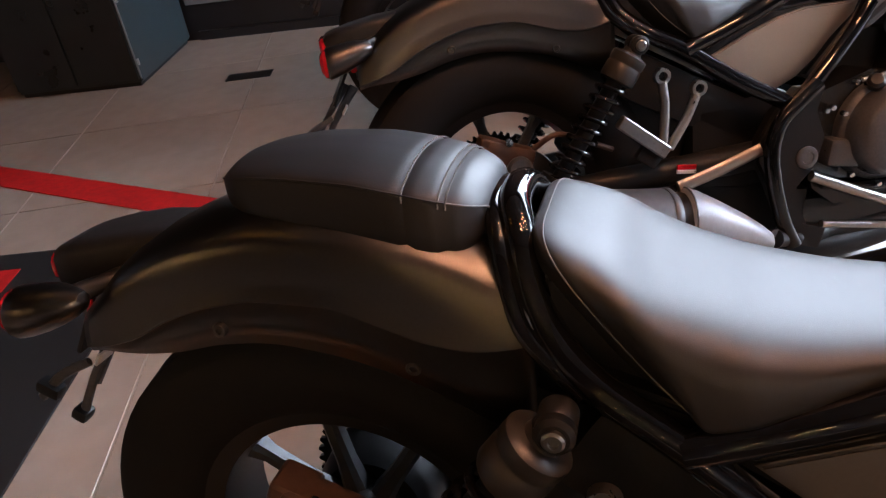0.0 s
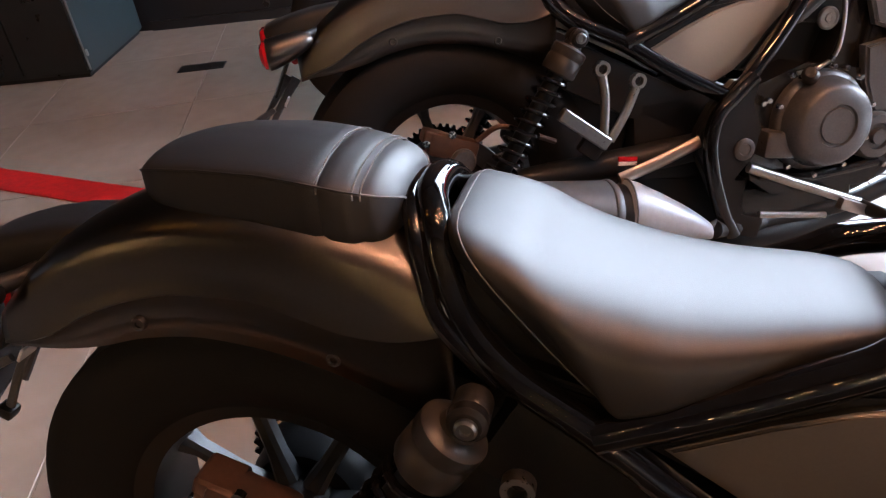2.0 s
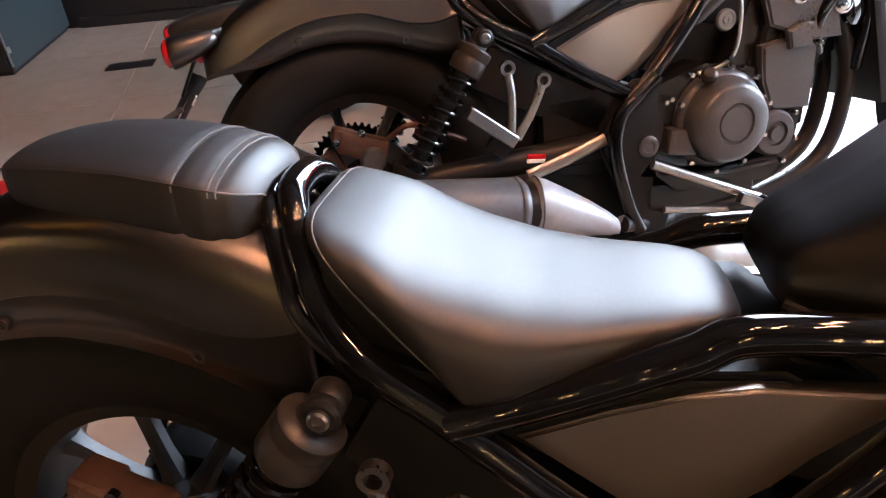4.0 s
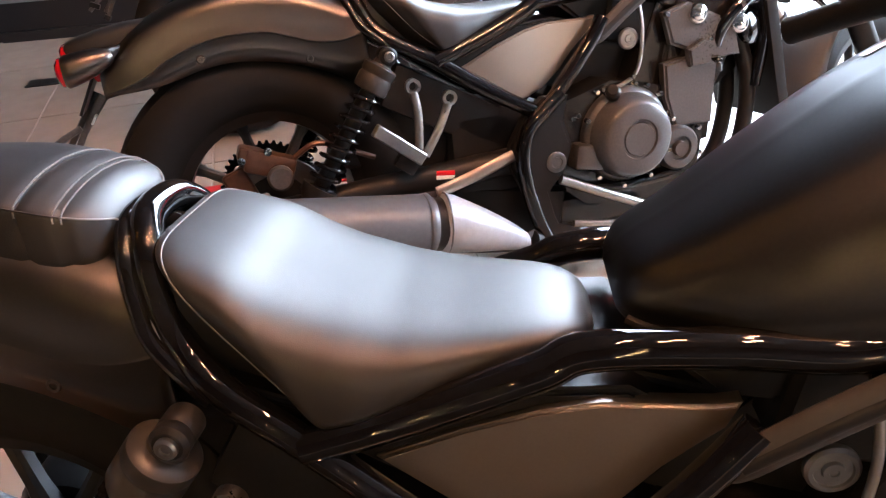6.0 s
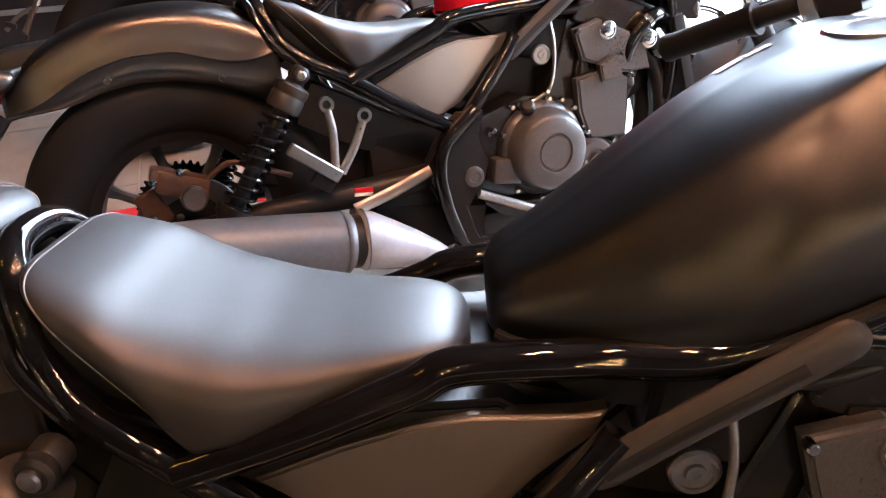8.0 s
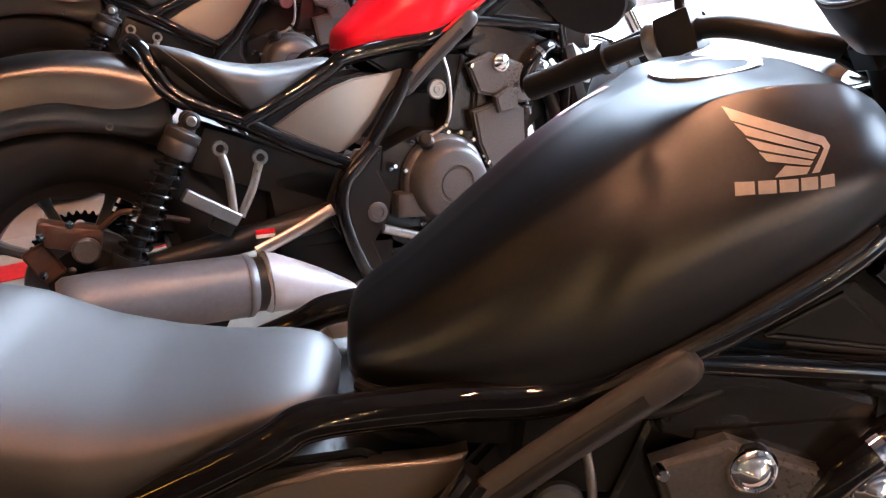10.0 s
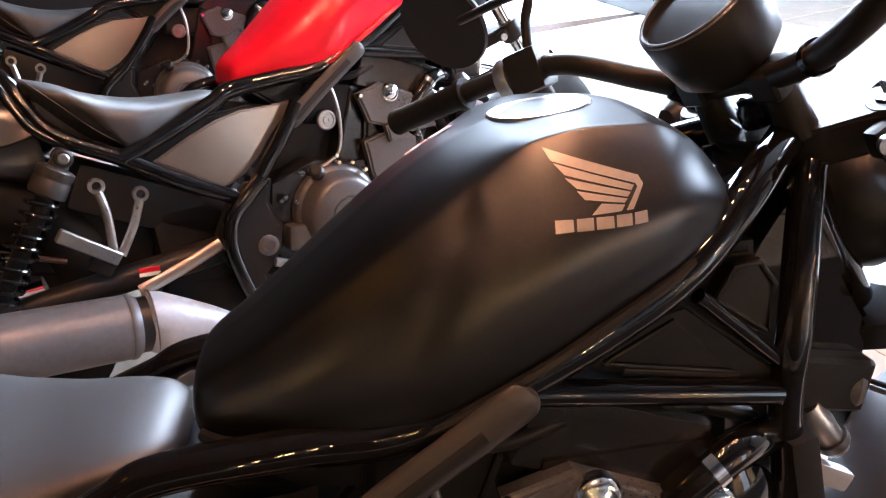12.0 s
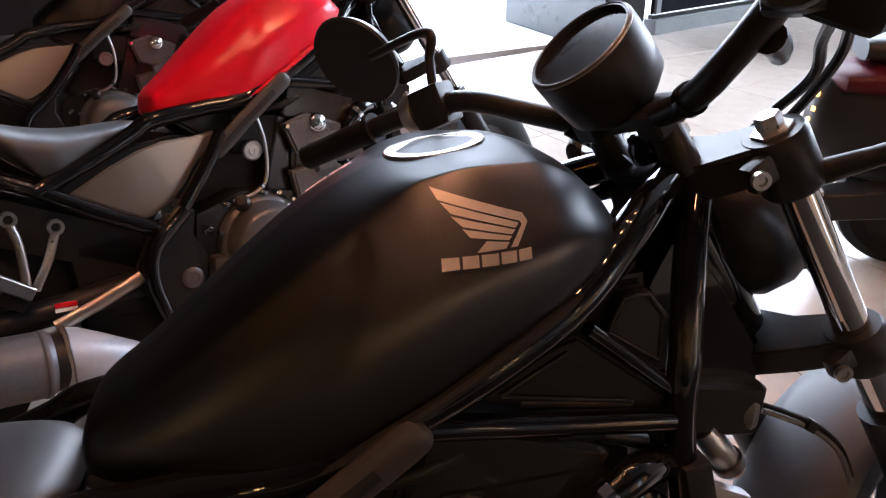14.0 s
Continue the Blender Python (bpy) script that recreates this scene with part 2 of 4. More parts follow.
def sprocket(bike, m, y, r=.105, teeth=41):
    """A toothed drive sprocket with a ring of round holes, about the wheel's axle."""
    bm = bmesh.new()

    def loop(pts):
        vs = [bm.verts.new((x, y, z)) for x, z in pts]
        return [bm.edges.new((vs[k], vs[(k + 1) % len(vs)])) for k in range(len(vs))]
    edges = loop([((r + (.005 if k % 4 in (1, 2) else -.003)) * math.cos(a), (r + (.005 if k % 4 in (1, 2) else -.003)) * math.sin(a)) for k, a in enumerate(np.linspace(0, 2 * math.pi, teeth * 4, endpoint=False))])
    for k in range(6):
        a = math.pi / 3 * k + .35
        edges += loop([(.078 * math.cos(a) + .0115 * math.cos(b), .078 * math.sin(a) + .0115 * math.sin(b)) for b in np.linspace(0, 2 * math.pi, 14, endpoint=False)])
    faces = [f for f in bmesh.ops.triangle_fill(bm, edges=edges, use_beauty=True)["geom"] if isinstance(f, bmesh.types.BMFace)]
    ex = bmesh.ops.extrude_face_region(bm, geom=faces)
    bmesh.ops.translate(bm, verts=[v for v in ex["geom"] if isinstance(v, bmesh.types.BMVert)], vec=(0, .007, 0))
    o = part("sprocket", bm, M_SATIN, bike, "black toothed drive sprocket with round holes", smooth=False)
    o.matrix_basis = m


def motorcycle(name, tank_mat, pillion, label):
    bike = new(name)
    bike.empty_display_size = 0.2
    tagged(bike, label, "motorcycle", "motorcycles in a row")

    # rear wheel
    wheel(bike, WR, pose(AX, 0, WR), 0.172)
    sprocket(bike, pose(AX, 0, WR), .09)
    part("hub_drum", lathe([(.03, .01), (.070, .012), (.082, .03), (.085, .085), (.03, .085)], (AX, 0, WR), (0, 1, 0), 36, closed=True), M_SATIN, bike, "black cush drive drum")
    cal = part("brake_caliper", block((.105, .05, .05), pose(AX + .0, -.105, .425, 0, 22, 0), .018, 4), M_BRONZE, bike, "bronze painted rear brake caliper")
    part("piston_cover", lathe([(0, 0), (.027, 0), (.027, .012), (.022, .018), (0, .018)], (AX + .015, -.125, .398), (0, -1, 0), 24), M_CASE, cal)
    part("bridge", block((.05, .05, .03), pose(AX - .035, -.10, .45, 0, 22, 0), .010, 3), M_BRONZE, cal)
    part("mount", block((.05, .016, .075), pose(AX - .065, -.10, .385, 0, -20, 0), .012, 3), M_BRONZE, cal)
    for dx, dz in ((-.055, .445), (.0, .455), (-.07, .37), (-.02, .365)):
        part("bolt", lathe([(0, 0), (.008, 0), (.008, .009), (0, .010)], (AX + dx, -.122, dz), (0, -1, 0), 10), M_CHROME, cal)
    part("brake_hose", tube([(AX + .05, -.115, .43), (AX + .10, -.125, .455), (AX + .16, -.12, .43), (AX + .22, -.11, .40)], .006, 8), M_BRONZE, bike)
    # swing arm
    for s in (-1, 1):
        part("swing_arm", tube([(AX - .03, s * .105, .325), (.15, s * .115, .33), (.4, s * .125, .335), (.56, s * .10, .335)], [.02, .028, .032, .03], 12), M_SATIN, bike)
        part("axle_nut", lathe([(.0, 0), (.022, 0), (.022, .012), (.012, .02), (0, .02)], (AX, s * .128, .325), (0, s, 0), 6), M_CHROME, bike)

    # rear fender
    xs = [-.335, -.31, -.26, -.21, -.15, -.09, -.03, .03, .08, .12, .155, .18]
    top = [.655, .68, .72, .745, .765, .775, .777, .772, .762, .75, .735, .72]
    crs = [.606, .612, .628, .655, .676, .686, .685, .668, .652, .648, .653, .66]
    sho = [.632, .652, .69, .713, .730, .739, .738, .727, .708, .688, .672, .667]
    low = [.598, .603, .606, .613, .628, .634, .628, .614, .595, .575, .555, .54]
    rings = []
    for x in np.linspace(xs[0], xs[-1], 44):
        t, c, l = sample(xs, top, x), sample(xs, crs, x), sample(xs, low, x)
        half = sample([-.335, -.28, -.1, .18], [.088, .097, .102, .108], x)
        s = sample(xs, sho, x)
        r = [(x, -half + .006, l), (x, -half + .0045, (l + c) / 2), (x, -half + .004, c - .004), (x, -half + .003, c - .002), (x, -half - .0012, c), (x, -half - .0014, c + .0012), (x, -half - .0002, c + .004)]
        r += [(x, -half + .0006, c + (s - c) * .5), (x, -half + .003, s - .004)]
        for a in np.linspace(0.12, math.pi / 2, 9):
            r.append((x, -(half - .004) * math.cos(a) ** .85, s + (t - s) * math.sin(a) ** .95))
        r += [(x, -y, z) for _, y, z in r[-2::-1]]
        rings.append(r)
    bm = bmesh.new()
    skin(bm, rings, close=False)
    fender = part("rear_fender", bm, M_PAINT, bike, "matte gunmetal rear fender with a creased valance")
    so = fender.modifiers.new("thickness", "SOLIDIFY")
    so.thickness, so.offset = .004, -1
    first = None
    for x, z in ((-.148, .648), (.06, .62)):
        for s in (-1, 1):
            if first is None:
                bm = lathe([(0, 0), (.0085, 0), (.0085, .004), (.007, .0065), (.004, .0065), (.0036, .004), (0, .004)], (0, 0, 0), (0, 0, 1), 18)
                first = part("fender_bolt", bm, M_CAP, fender, "domed dark steel bolt")
                first.matrix_basis = pose(x, s * .0955, z, -90 * s, 0, 0)
            else:
                again(first, pose(x, s * .0955, z, -90 * s, 0, 0))

    # tail light, turn signals, plate bracket
    bm = bmesh.new()
    skin(bm, [superring(x, 0, z, w, h, g, 5.0, 32) for x, z, w, h, g in ((-.235, .697, .050, .036, .036), (-.28, .692, .054, .039, .036), (-.33, .688, .055, .035, .034), (-.36, .686, .053, .030, .03), (-.384, .684, .050, .025, .026), (-.389, .682, .047, .021, .021))])
    tail = part("tail_light", bm, M_SATIN, bike, "dark tail light housing")
    bm = bmesh.new()
    skin(bm, [superring(x, 0, .682, w, h, h * .95, 3.2, 24) for x, w, h in ((-.383, .0495, .024), (-.394, .047, .022), (-.399, .04, .017))])
    part("lens", bm, M_LENS, tail, "red tail lens")
    for s in (-1, 1):
        bm = bmesh.new()
        skin(bm, [superring(x, s * .108, z, r, r, r, 2, 26) for x, z, r in ((-.298, .678, .003), (-.301, .678, .010), (-.313, .676, .017), (-.332, .672, .0235), (-.353, .667, .0275), (-.374, .662, .0295), (-.386, .660, .030), (-.389, .660, .028))])
        sig = part("turn_signal", bm, M_PAINT, bike, "bullet-shaped rear turn signal")
        bm = bmesh.new()
        skin(bm, [superring(x, s * .108, .660, r, r, r, 2, 26) for x, r in ((-.388, .0275), (-.395, .026), (-.401, .018), (-.403, .004))])
        part("lens", bm, M_LENS, sig, "red signal lens")
        part("stalk", tube([(-.285, s * .05, .68), (-.30, s * .075, .683), (-.318, s * .10, .68)], [.016, .010, .012], 12), M_SATIN, sig)
    brk = part("plate_bracket", block((.006, .10, .08), pose(-.372, 0, .605, 0, 30, 0), .002), M_SATIN, bike, "black forked plate bracket under the tail light", smooth=False)
    for pts, r in (([(-.345, -.02, .60), (-.40, -.02, .53), (-.445, -.02, .455)], [.010, .006, .007]), ([(-.36, .03, .60), (-.41, .03, .54), (-.46, .03, .47)], [.010, .006, .007]),
                   ([(-.40, -.03, .545), (-.45, -.03, .52), (-.495, -.03, .482)], [.006, .007, .007])):
        part("prong", tube(pts, r, 8, 5, flat=.6), M_CASE, brk)
    part("foot", block((.022, .022, .018), pose(-.447, -.02, .455, 0, 30, 0), .006), M_SATIN, brk)
    part("clip", block((.034, .02, .018), pose(-.475, -.03, .498, 0, 25, 0), .006), M_SATIN, brk)
    part("white_tab", block((.004, .03, .02), pose(-.372, -.03, .558, 0, 35, 0), .001), M_WHITE, brk, "small white tab")
    part("reflector", lathe([(0, 0), (.014, 0), (.014, .008), (0, .01)], (-.335, -.06, .645), (-.8, -.6, 0), 20), M_LENS, bike, "round red reflector")

    def pad_ring(x, w, t, b, n=3):
        h = t - b
        half = [(0, b), (.80, b), (.91, b + .05 * h), (.95, b + .2 * h), (.966, b + .45 * h), (.968, b + .66 * h), (.952, b + .735 * h), (.89, b + .79 * h), (.74, b + .86 * h), (.42, b + .955 * h), (0, t)]
        pts = spline([(x, w * y, z) for y, z in half], n)
        return [tuple(p) for p in pts] + [(p.x, -p.y, p.z) for p in pts[-2:0:-1]]

    if pillion:
        px = [-.150, -.146, -.138, -.12, -.09, -.05, 0, .045, .085, .110, .127, .135]
        pt = [.787, .799, .808, .816, .8225, .8265, .826, .820, .811, .801, .788, .775]
        pb = [.776, .772, .769, .765, .759, .753, .746, .739, .732, .734, .742, .752]
        pw = [.024, .040, .054, .068, .079, .087, .092, .094, .092, .083, .064, .040]
        rings = []
        for x in np.linspace(px[0], px[-1], 40):
            t, b, w = sample(px, pt, x), sample(px, pb, x), sample(px, pw, x)
            dip = .003 if abs(x - .062) < .003 or abs(x - .098) < .003 else 0
            rings.append(pad_ring(x, w - dip, t - dip, b))
        bm = bmesh.new()
        skin(bm, rings)
        pad = part("pillion_seat", bm, M_PAD, bike, "black vinyl pillion pad with stitched seams and a smooth front")
        pad.data.materials.append(M_VINYL)
        for face in pad.data.polygons:
            face.material_index = int(face.center.x > .062)
        for x in (.062, .0945, .101):
            t, b, w = sample(px, pt, x), sample(px, pb, x), sample(px, pw, x)
            ring = pad_ring(x, w + .0003, t + .0003, b, 7)
            dots = bmesh.new()
            for k in range(34, len(ring) - 34):
                p, q = Vector(ring[k]), Vector(ring[k + 1])
                tube([p, p.lerp(q, .62)], .0009, 6, 1, smooth=False, bm=dots)
            part("seam", dots, M_STITCH, pad, "grey thread stitching", smooth=False)
        def rim(x):
            return (x, -(sample(px, pw, x) * .956 + .0006), sample(px, pb, x) + (sample(px, pt, x) - sample(px, pb, x)) * .735)

        for s in (-1, 1):
            part("piping", tube([(x, -s * y, z) for x, y, z in map(rim, np.linspace(-.14, .100, 30))], .0011, 6, 2), M_PAD, pad)
        nose = [rim(x) for x in (.101, .108, .115, .121, .127, .131, .1345)]
        part("seam", tube(nose + mirror_y(nose)[::-1], .0010, 6, 3), M_STITCH, pad, "grey thread seam round the front")

    # frame
    frame_grp = new("frame")
    frame_grp.parent = bike
    hoop = [(.52, -.158, .445), (.41, -.143, .512), (.31, -.130, .583), (.235, -.115, .628), (.192, -.092, .668), (.173, -.077, .712), (.163, -.06, .747), (.153, -.028, .768)]
    part("rear_hoop", tube(hoop + mirror_y(hoop)[::-1], .0165, 16), M_GLOSS, frame_grp, "gloss black frame hoop behind the seat")
    flange = [(x - .019, y * 1.10 - .002, z - .001) for x, y, z in hoop[4:]]
    part("hoop_flange", tube([(.225, -.118, .618)] + flange + mirror_y(flange)[::-1] + [(.225, .118, .618)], .0095, 12), M_GLOSS, frame_grp, "thin gloss black flange behind the hoop")
    for s in (-1, 1):
        f = (lambda pts: [(x, -s * y, z) for x, y, z in pts])
        part("seat_rail", tube(f([(.31, -.132, .580), (.42, -.122, .614), (.52, -.115, .652), (.565, -.112, .672), (.68, -.118, .68), (.77, -.128, .684),
                                  (.85, -.133, .712), (.95, -.133, .757), (1.03, -.125, .803), (1.10, -.095, .855), (1.17, -.04, .885)]), .0185, 16), M_GLOSS, frame_grp, "gloss black upper frame tube")
        part("lower_tube", tube(f([(.86, -.13, .71), (.92, -.128, .70), (1.02, -.122, .679), (1.135, -.112, .655)]), .0125, 14), M_GLOSS, frame_grp)
        part("brace_tube", tube(f([(1.04, -.125, .774), (1.14, -.108, .684)]), .0075, 14, 4), M_GLOSS, frame_grp)
        part("down_tube", tube(f([(1.195, -.045, .865), (1.172, -.075, .81), (1.152, -.105, .72), (1.148, -.108, .64), (1.165, -.10, .52), (1.15, -.09, .40)]), .0165, 14), M_GLOSS, frame_grp)
        part("front_stay", tube(f([(.535, -.162, .44), (.60, -.155, .505), (.66, -.148, .57), (.70, -.143, .62)]), .0165, 14), M_GLOSS, frame_grp)
        part("pivot_plate", plate([(.60, .47), (.54, .475), (.49, .435), (.455, .38), (.452, .33), (.475, .28), (.505, .20), (.525, .15), (.585, .14),
                                   (.56, .20), (.545, .26), (.585, .30), (.605, .36), (.585, .42)], -.17 if s > 0 else .17, .032 * s, .012), M_SATIN, frame_grp, "dark cast pivot plate")
        part("pivot_tube", tube(f([(.575, -.172, .478), (.53, -.18, .448), (.49, -.184, .415), (.472, -.186, .36), (.478, -.186, .29), (.50, -.184, .205), (.53, -.18, .14)]), .0165, 14), M_GLOSS, frame_grp, "gloss black bent frame tube")
        part("pivot_bolt", lathe([(0, 0), (.024, 0), (.024, .003), (.020, .006), (.013, .006), (.012, .004), (0, .004)], (.558, -s * .170, .327), (0, -s, 0), 24), M_CASE, frame_grp)
    part("head_pipe", tube([(1.175, 0, .89), (1.285, 0, .685)], .032, 20, 2), M_GLOSS, frame_grp)
    part("gusset", plate([(1.08, .84), (1.16, .87), (1.24, .76), (1.295, .67), (1.285, .585), (1.22, .60), (1.14, .60), (1.14, .76)], -.045, .09, .01), M_GLOSS, frame_grp)

    part("seat_pan", plate([(.175, .70), (.30, .578), (.52, .45), (.70, .61), (.60, .635), (.50, .63), (.34, .60), (.25, .645)], -.085, .17, .008), M_SATIN, bike, "black tray under the seat")
    part("seat_tray_edge", plate([(.235, .635), (.30, .585), (.42, .518), (.52, .46), (.66, .60), (.60, .635), (.50, .63), (.34, .60)], -.112, .224, .006), M_SATIN, bike)
    part("seat_skirt", plate([(.188, .72), (.192, .668), (.235, .615), (.31, .575), (.40, .56), (.34, .66), (.26, .72)], -.088, .176, .004), M_SATIN, bike)
    part("air_box", plate([(.60, .675), (.80, .69), (.95, .76), (1.05, .80), (1.12, .80), (1.13, .69), (.93, .715), (.86, .70), (.75, .60), (.68, .61)], -.085, .17, .008), M_SATIN, bike, "black air box under the tank")
    part("engine_shroud", plate([(.62, .47), (.74, .60), (.92, .69), (1.13, .64), (1.14, .44), (1.075, .40), (1.06, .27), (.90, .25), (.80, .40)], -.04, .08, .008), M_SATIN, bike)

    # rider's seat
    sx = [.168, .171, .178, .19, .21, .24, .28, .34, .40, .46, .52, .55, .568, .576]
    stp = [.742, .754, .7605, .7585, .7525, .741, .7195, .697, .6825, .677, .676, .673, .665, .655]
    sbt = [.62, .61, .603, .598, .593, .592, .592, .60, .615, .632, .648, .652, .652, .65]
    sw = [.085, .10, .113, .122, .129, .138, .143, .142, .129, .108, .088, .073, .055, .034]
    shear = [.85, .85, .85, .83, .77, .62, .45, .22, .05, 0, 0, 0, 0, 0]
    rings = []
    for x in sorted(set(list(np.linspace(sx[0], sx[-1], 52)) + [.174, .178, .184, .57])):
        t, b, w, k = sample(sx, stp, x), sample(sx, sbt, x), sample(sx, sw, x), sample(sx, shear, x)
        mid = b + (t - b) * .34
        ring = []
        for a in np.linspace(0, 2 * math.pi, 52, endpoint=False):
            c, s_ = math.cos(a), math.sin(a)
            e = sample([.17, .26, .34, .57], [4.6, 4.0, 3.2, 2.8], x) if s_ > 0 else 5.0
            z = mid + ((t - mid) if s_ > 0 else (mid - b)) * math.copysign(abs(s_) ** (2 / e), s_)
            ring.append((x + k * (t - z), w * math.copysign(abs(c) ** (2 / e), c), z))
        rings.append(ring)
    bm = bmesh.new()
    skin(bm, rings)
    seat = part("rider_seat", bm, M_VINYL, bike, "black vinyl rider seat with a contrast seam")
    k_ = [i for i, x in enumerate(sorted(set(list(np.linspace(sx[0], sx[-1], 52)) + [.174, .178, .184, .57]))) if x > .1835][0]
    line = [Vector(p) for p in rings[k_][0:27]]
    tailp = [Vector(rings[k_ + j][26 + min(j, 3)]) for j in range(1, 5)]
    headp = [Vector(rings[k_ + j][52 - min(j, 3)]) for j in range(4, 0, -1)]
    part("seam", tube([(p.x - .0006, p.y * 1.004, p.z + .0004) for p in headp + line + tailp], .0008, 6, 3), M_STITCH, seat, "light grey stitched seam")

    # fuel tank
    tx = [.592, .598, .61, .64, .68, .74, .80, .85, .90, .95, 1.0, 1.04, 1.075, 1.10, 1.118, 1.125]
    tt = [.715, .727, .738, .758, .788, .835, .879, .907, .926, .934, .933, .917, .886, .853, .822, .81]
    tb = [.684, .680, .677, .676, .676, .678, .693, .718, .743, .770, .795, .812, .815, .808, .802, .80]
    tw = [.06, .074, .085, .10, .117, .137, .15, .157, .159, .157, .15, .136, .112, .085, .055, .035]
    rings = []
    for x in np.linspace(tx[0], tx[-1], 120):
        t, b, w = sample(tx, tt, x), sample(tx, tb, x), sample(tx, tw, x)
        h = t - b
        sh = sample([.59, .66, .76, .85, .90, .95, 1.0, 1.06, 1.13], [.45, .45, .50, .58, .65, .68, .66, .64, .62], x)
        k = sample([.59, .76, .85, .90, .95, 1.0, 1.06, 1.13], [.93, .95, .955, .96, .955, .935, .91, .89], x)
        half = [(0, b), (.80, b), (.93, b + .03 * h), (.975, b + .12 * h), (1.0, b + .30 * h), (.985, b + .50 * h), ((.985 + sh) / 2 + .02, b + (.5 + k) / 2 * h), (sh + .03, b + (k - .03) * h), (sh - .05, b + (k + .01) * h), (.34, b + .977 * h), (0, t)]
        dome = [(0, b), (.80, b), (.93, b + .03 * h), (.975, b + .12 * h), (1.0, b + .30 * h), (.985, b + .48 * h), (.93, b + .64 * h), (.83, b + .78 * h), (.66, b + .895 * h), (.40, b + .97 * h), (0, t)]
        m = min(1, max(0, (x - .80) / .11))
        m = m * m * (3 - 2 * m)
        half = [(a[0] + (c[0] - a[0]) * m, a[1] + (c[1] - a[1]) * m) for a, c in zip(dome, half)]
        pts = spline([(x, w * y, z) for y, z in half], 8)
        for p in pts:
            # knee recess: under a rising line, behind a bowed front edge
            d = min(.835 * (.764 + .66 * (x - .665) - p.z), .45 * (sample([.70, .75, .789, .827, .850, .866, .90], [.772, .791, .809, .830, .843, .846, .83], p.z) + .008 - x))
            d = min(1, max(0, (d + .004) / .013))
            if p.y > .02:
                inward = Vector((0, -p.y / w, (b + .35 * h - p.z) / h)).normalized()
                p += inward * (.0042 * d * d * (3 - 2 * d) * min(1, (p.z - b) / (.2 * h)))
        rings.append([tuple(p) for p in pts] + [(p.x, -p.y, p.z) for p in pts[-2:0:-1]])
    bm = bmesh.new()
    skin(bm, rings)
    tank = part("fuel_tank", bm, tank_mat, bike, "glossy red fuel tank" if tank_mat is M_RED else "matte dark grey fuel tank with silver emblem")
    for s in (-1, 1):
        lip = [(x, -s * (sample(tx, tw, x) * .95 + .001), sample(tx, tb, x) + .002) for x in np.linspace(.60, 1.115, 30)]
        part("tank_flange", tube(lip, .006, 8, 2), tank_mat if tank_mat is M_RED else M_SATIN, tank)
    part("filler_cap", lathe([(0, -.01), (.050, -.01), (.050, .001), (.048, .004), (.04, .0045), (.038, .003), (.012, .003), (.011, .005), (0, .005)], (.938, 0, .9265), (-.10, 0, 1), 40), M_ALLOY, tank, "steel filler cap")
    tt_tree = tree_of(tank)
    for x0 in (.816, .842):
        bm = bmesh.new()
        grid = []
        for a in range(7):
            row = []
            for c in range(4):
                at = tt_tree.ray_cast(Vector((x0 + .023 * a / 6, .048 + .016 * c / 3, 1.3)), Vector((0, 0, -1)))
                row.append(bm.verts.new(at[0] + at[1] * .0012))
            grid.append(row)
        for a in range(6):
            for c in range(3):
                bm.faces.new((grid[a][c], grid[a + 1][c], grid[a + 1][c + 1], grid[a][c + 1]))
        part("warning_label", bm, M_PINK, tank, "pale pink printed label")
    # emblem: a plain feathered shape over a row of plain blocks
    def decal(name, quad, parent, material, nu=14, nv=3, side=-1):
        bm = bmesh.new()
        grid = []
        for i in range(nu + 1):
            row = []
            for j in range(nv + 1):
                u, w_ = i / nu, j / nv
                a = Vector(quad[0]).lerp(Vector(quad[1]), u)
                b = Vector(quad[3]).lerp(Vector(quad[2]), u)
                q = a.lerp(b, w_)
                p = on_surface(tt_tree, q.x, q.y)
                if p is None:
                    bm.free()
                    return
                row.append(bm.verts.new((p.x, -side * p.y, p.z)))
            grid.append(row)
        for i in range(nu):
            for j in range(nv):
                bm.faces.new((grid[i][j], grid[i + 1][j], grid[i + 1][j + 1], grid[i][j + 1]))
        part(name, bm, material, parent)
    feathers = (
        ((0.9065, 0.9148), (0.977, 0.8902), (0.9734, 0.8848), (0.9108, 0.9051)),
        ((0.9121, 0.9034), (0.9723, 0.8836), (0.969, 0.8802), (0.9191, 0.8947)),
        ((0.9187, 0.8927), (0.9684, 0.8791), (0.9648, 0.8761), (0.9262, 0.8848)),
        ((0.9259, 0.8832), (0.9646, 0.8749), (0.9615, 0.8723), (0.9309, 0.8767)),
        ((0.9432, 0.8733), (0.9616, 0.871), (0.9578, 0.8668), (0.934, 0.8658)),
        ((0.9771, 0.8906), (0.9803, 0.8838), (0.9749, 0.8822), (0.9735, 0.8852)),
        ((0.9803, 0.8838), (0.9676, 0.8673), (0.9616, 0.867), (0.975, 0.8826)),
    )
    blocks = (
        ((0.9054, 0.8636), (0.9193, 0.8637), (0.9184, 0.8552), (0.9043, 0.8543)),
        ((0.9219, 0.8639), (0.9349, 0.8641), (0.9339, 0.8553), (0.9208, 0.855)),
        ((0.937, 0.864), (0.9509, 0.8641), (0.95, 0.8556), (0.9361, 0.8555)),
        ((0.9531, 0.8644), (0.9658, 0.8646), (0.9648, 0.8561), (0.9521, 0.8559)),
        ((0.9679, 0.8648), (0.9786, 0.8656), (0.9781, 0.8571), (0.967, 0.8564)),
    )
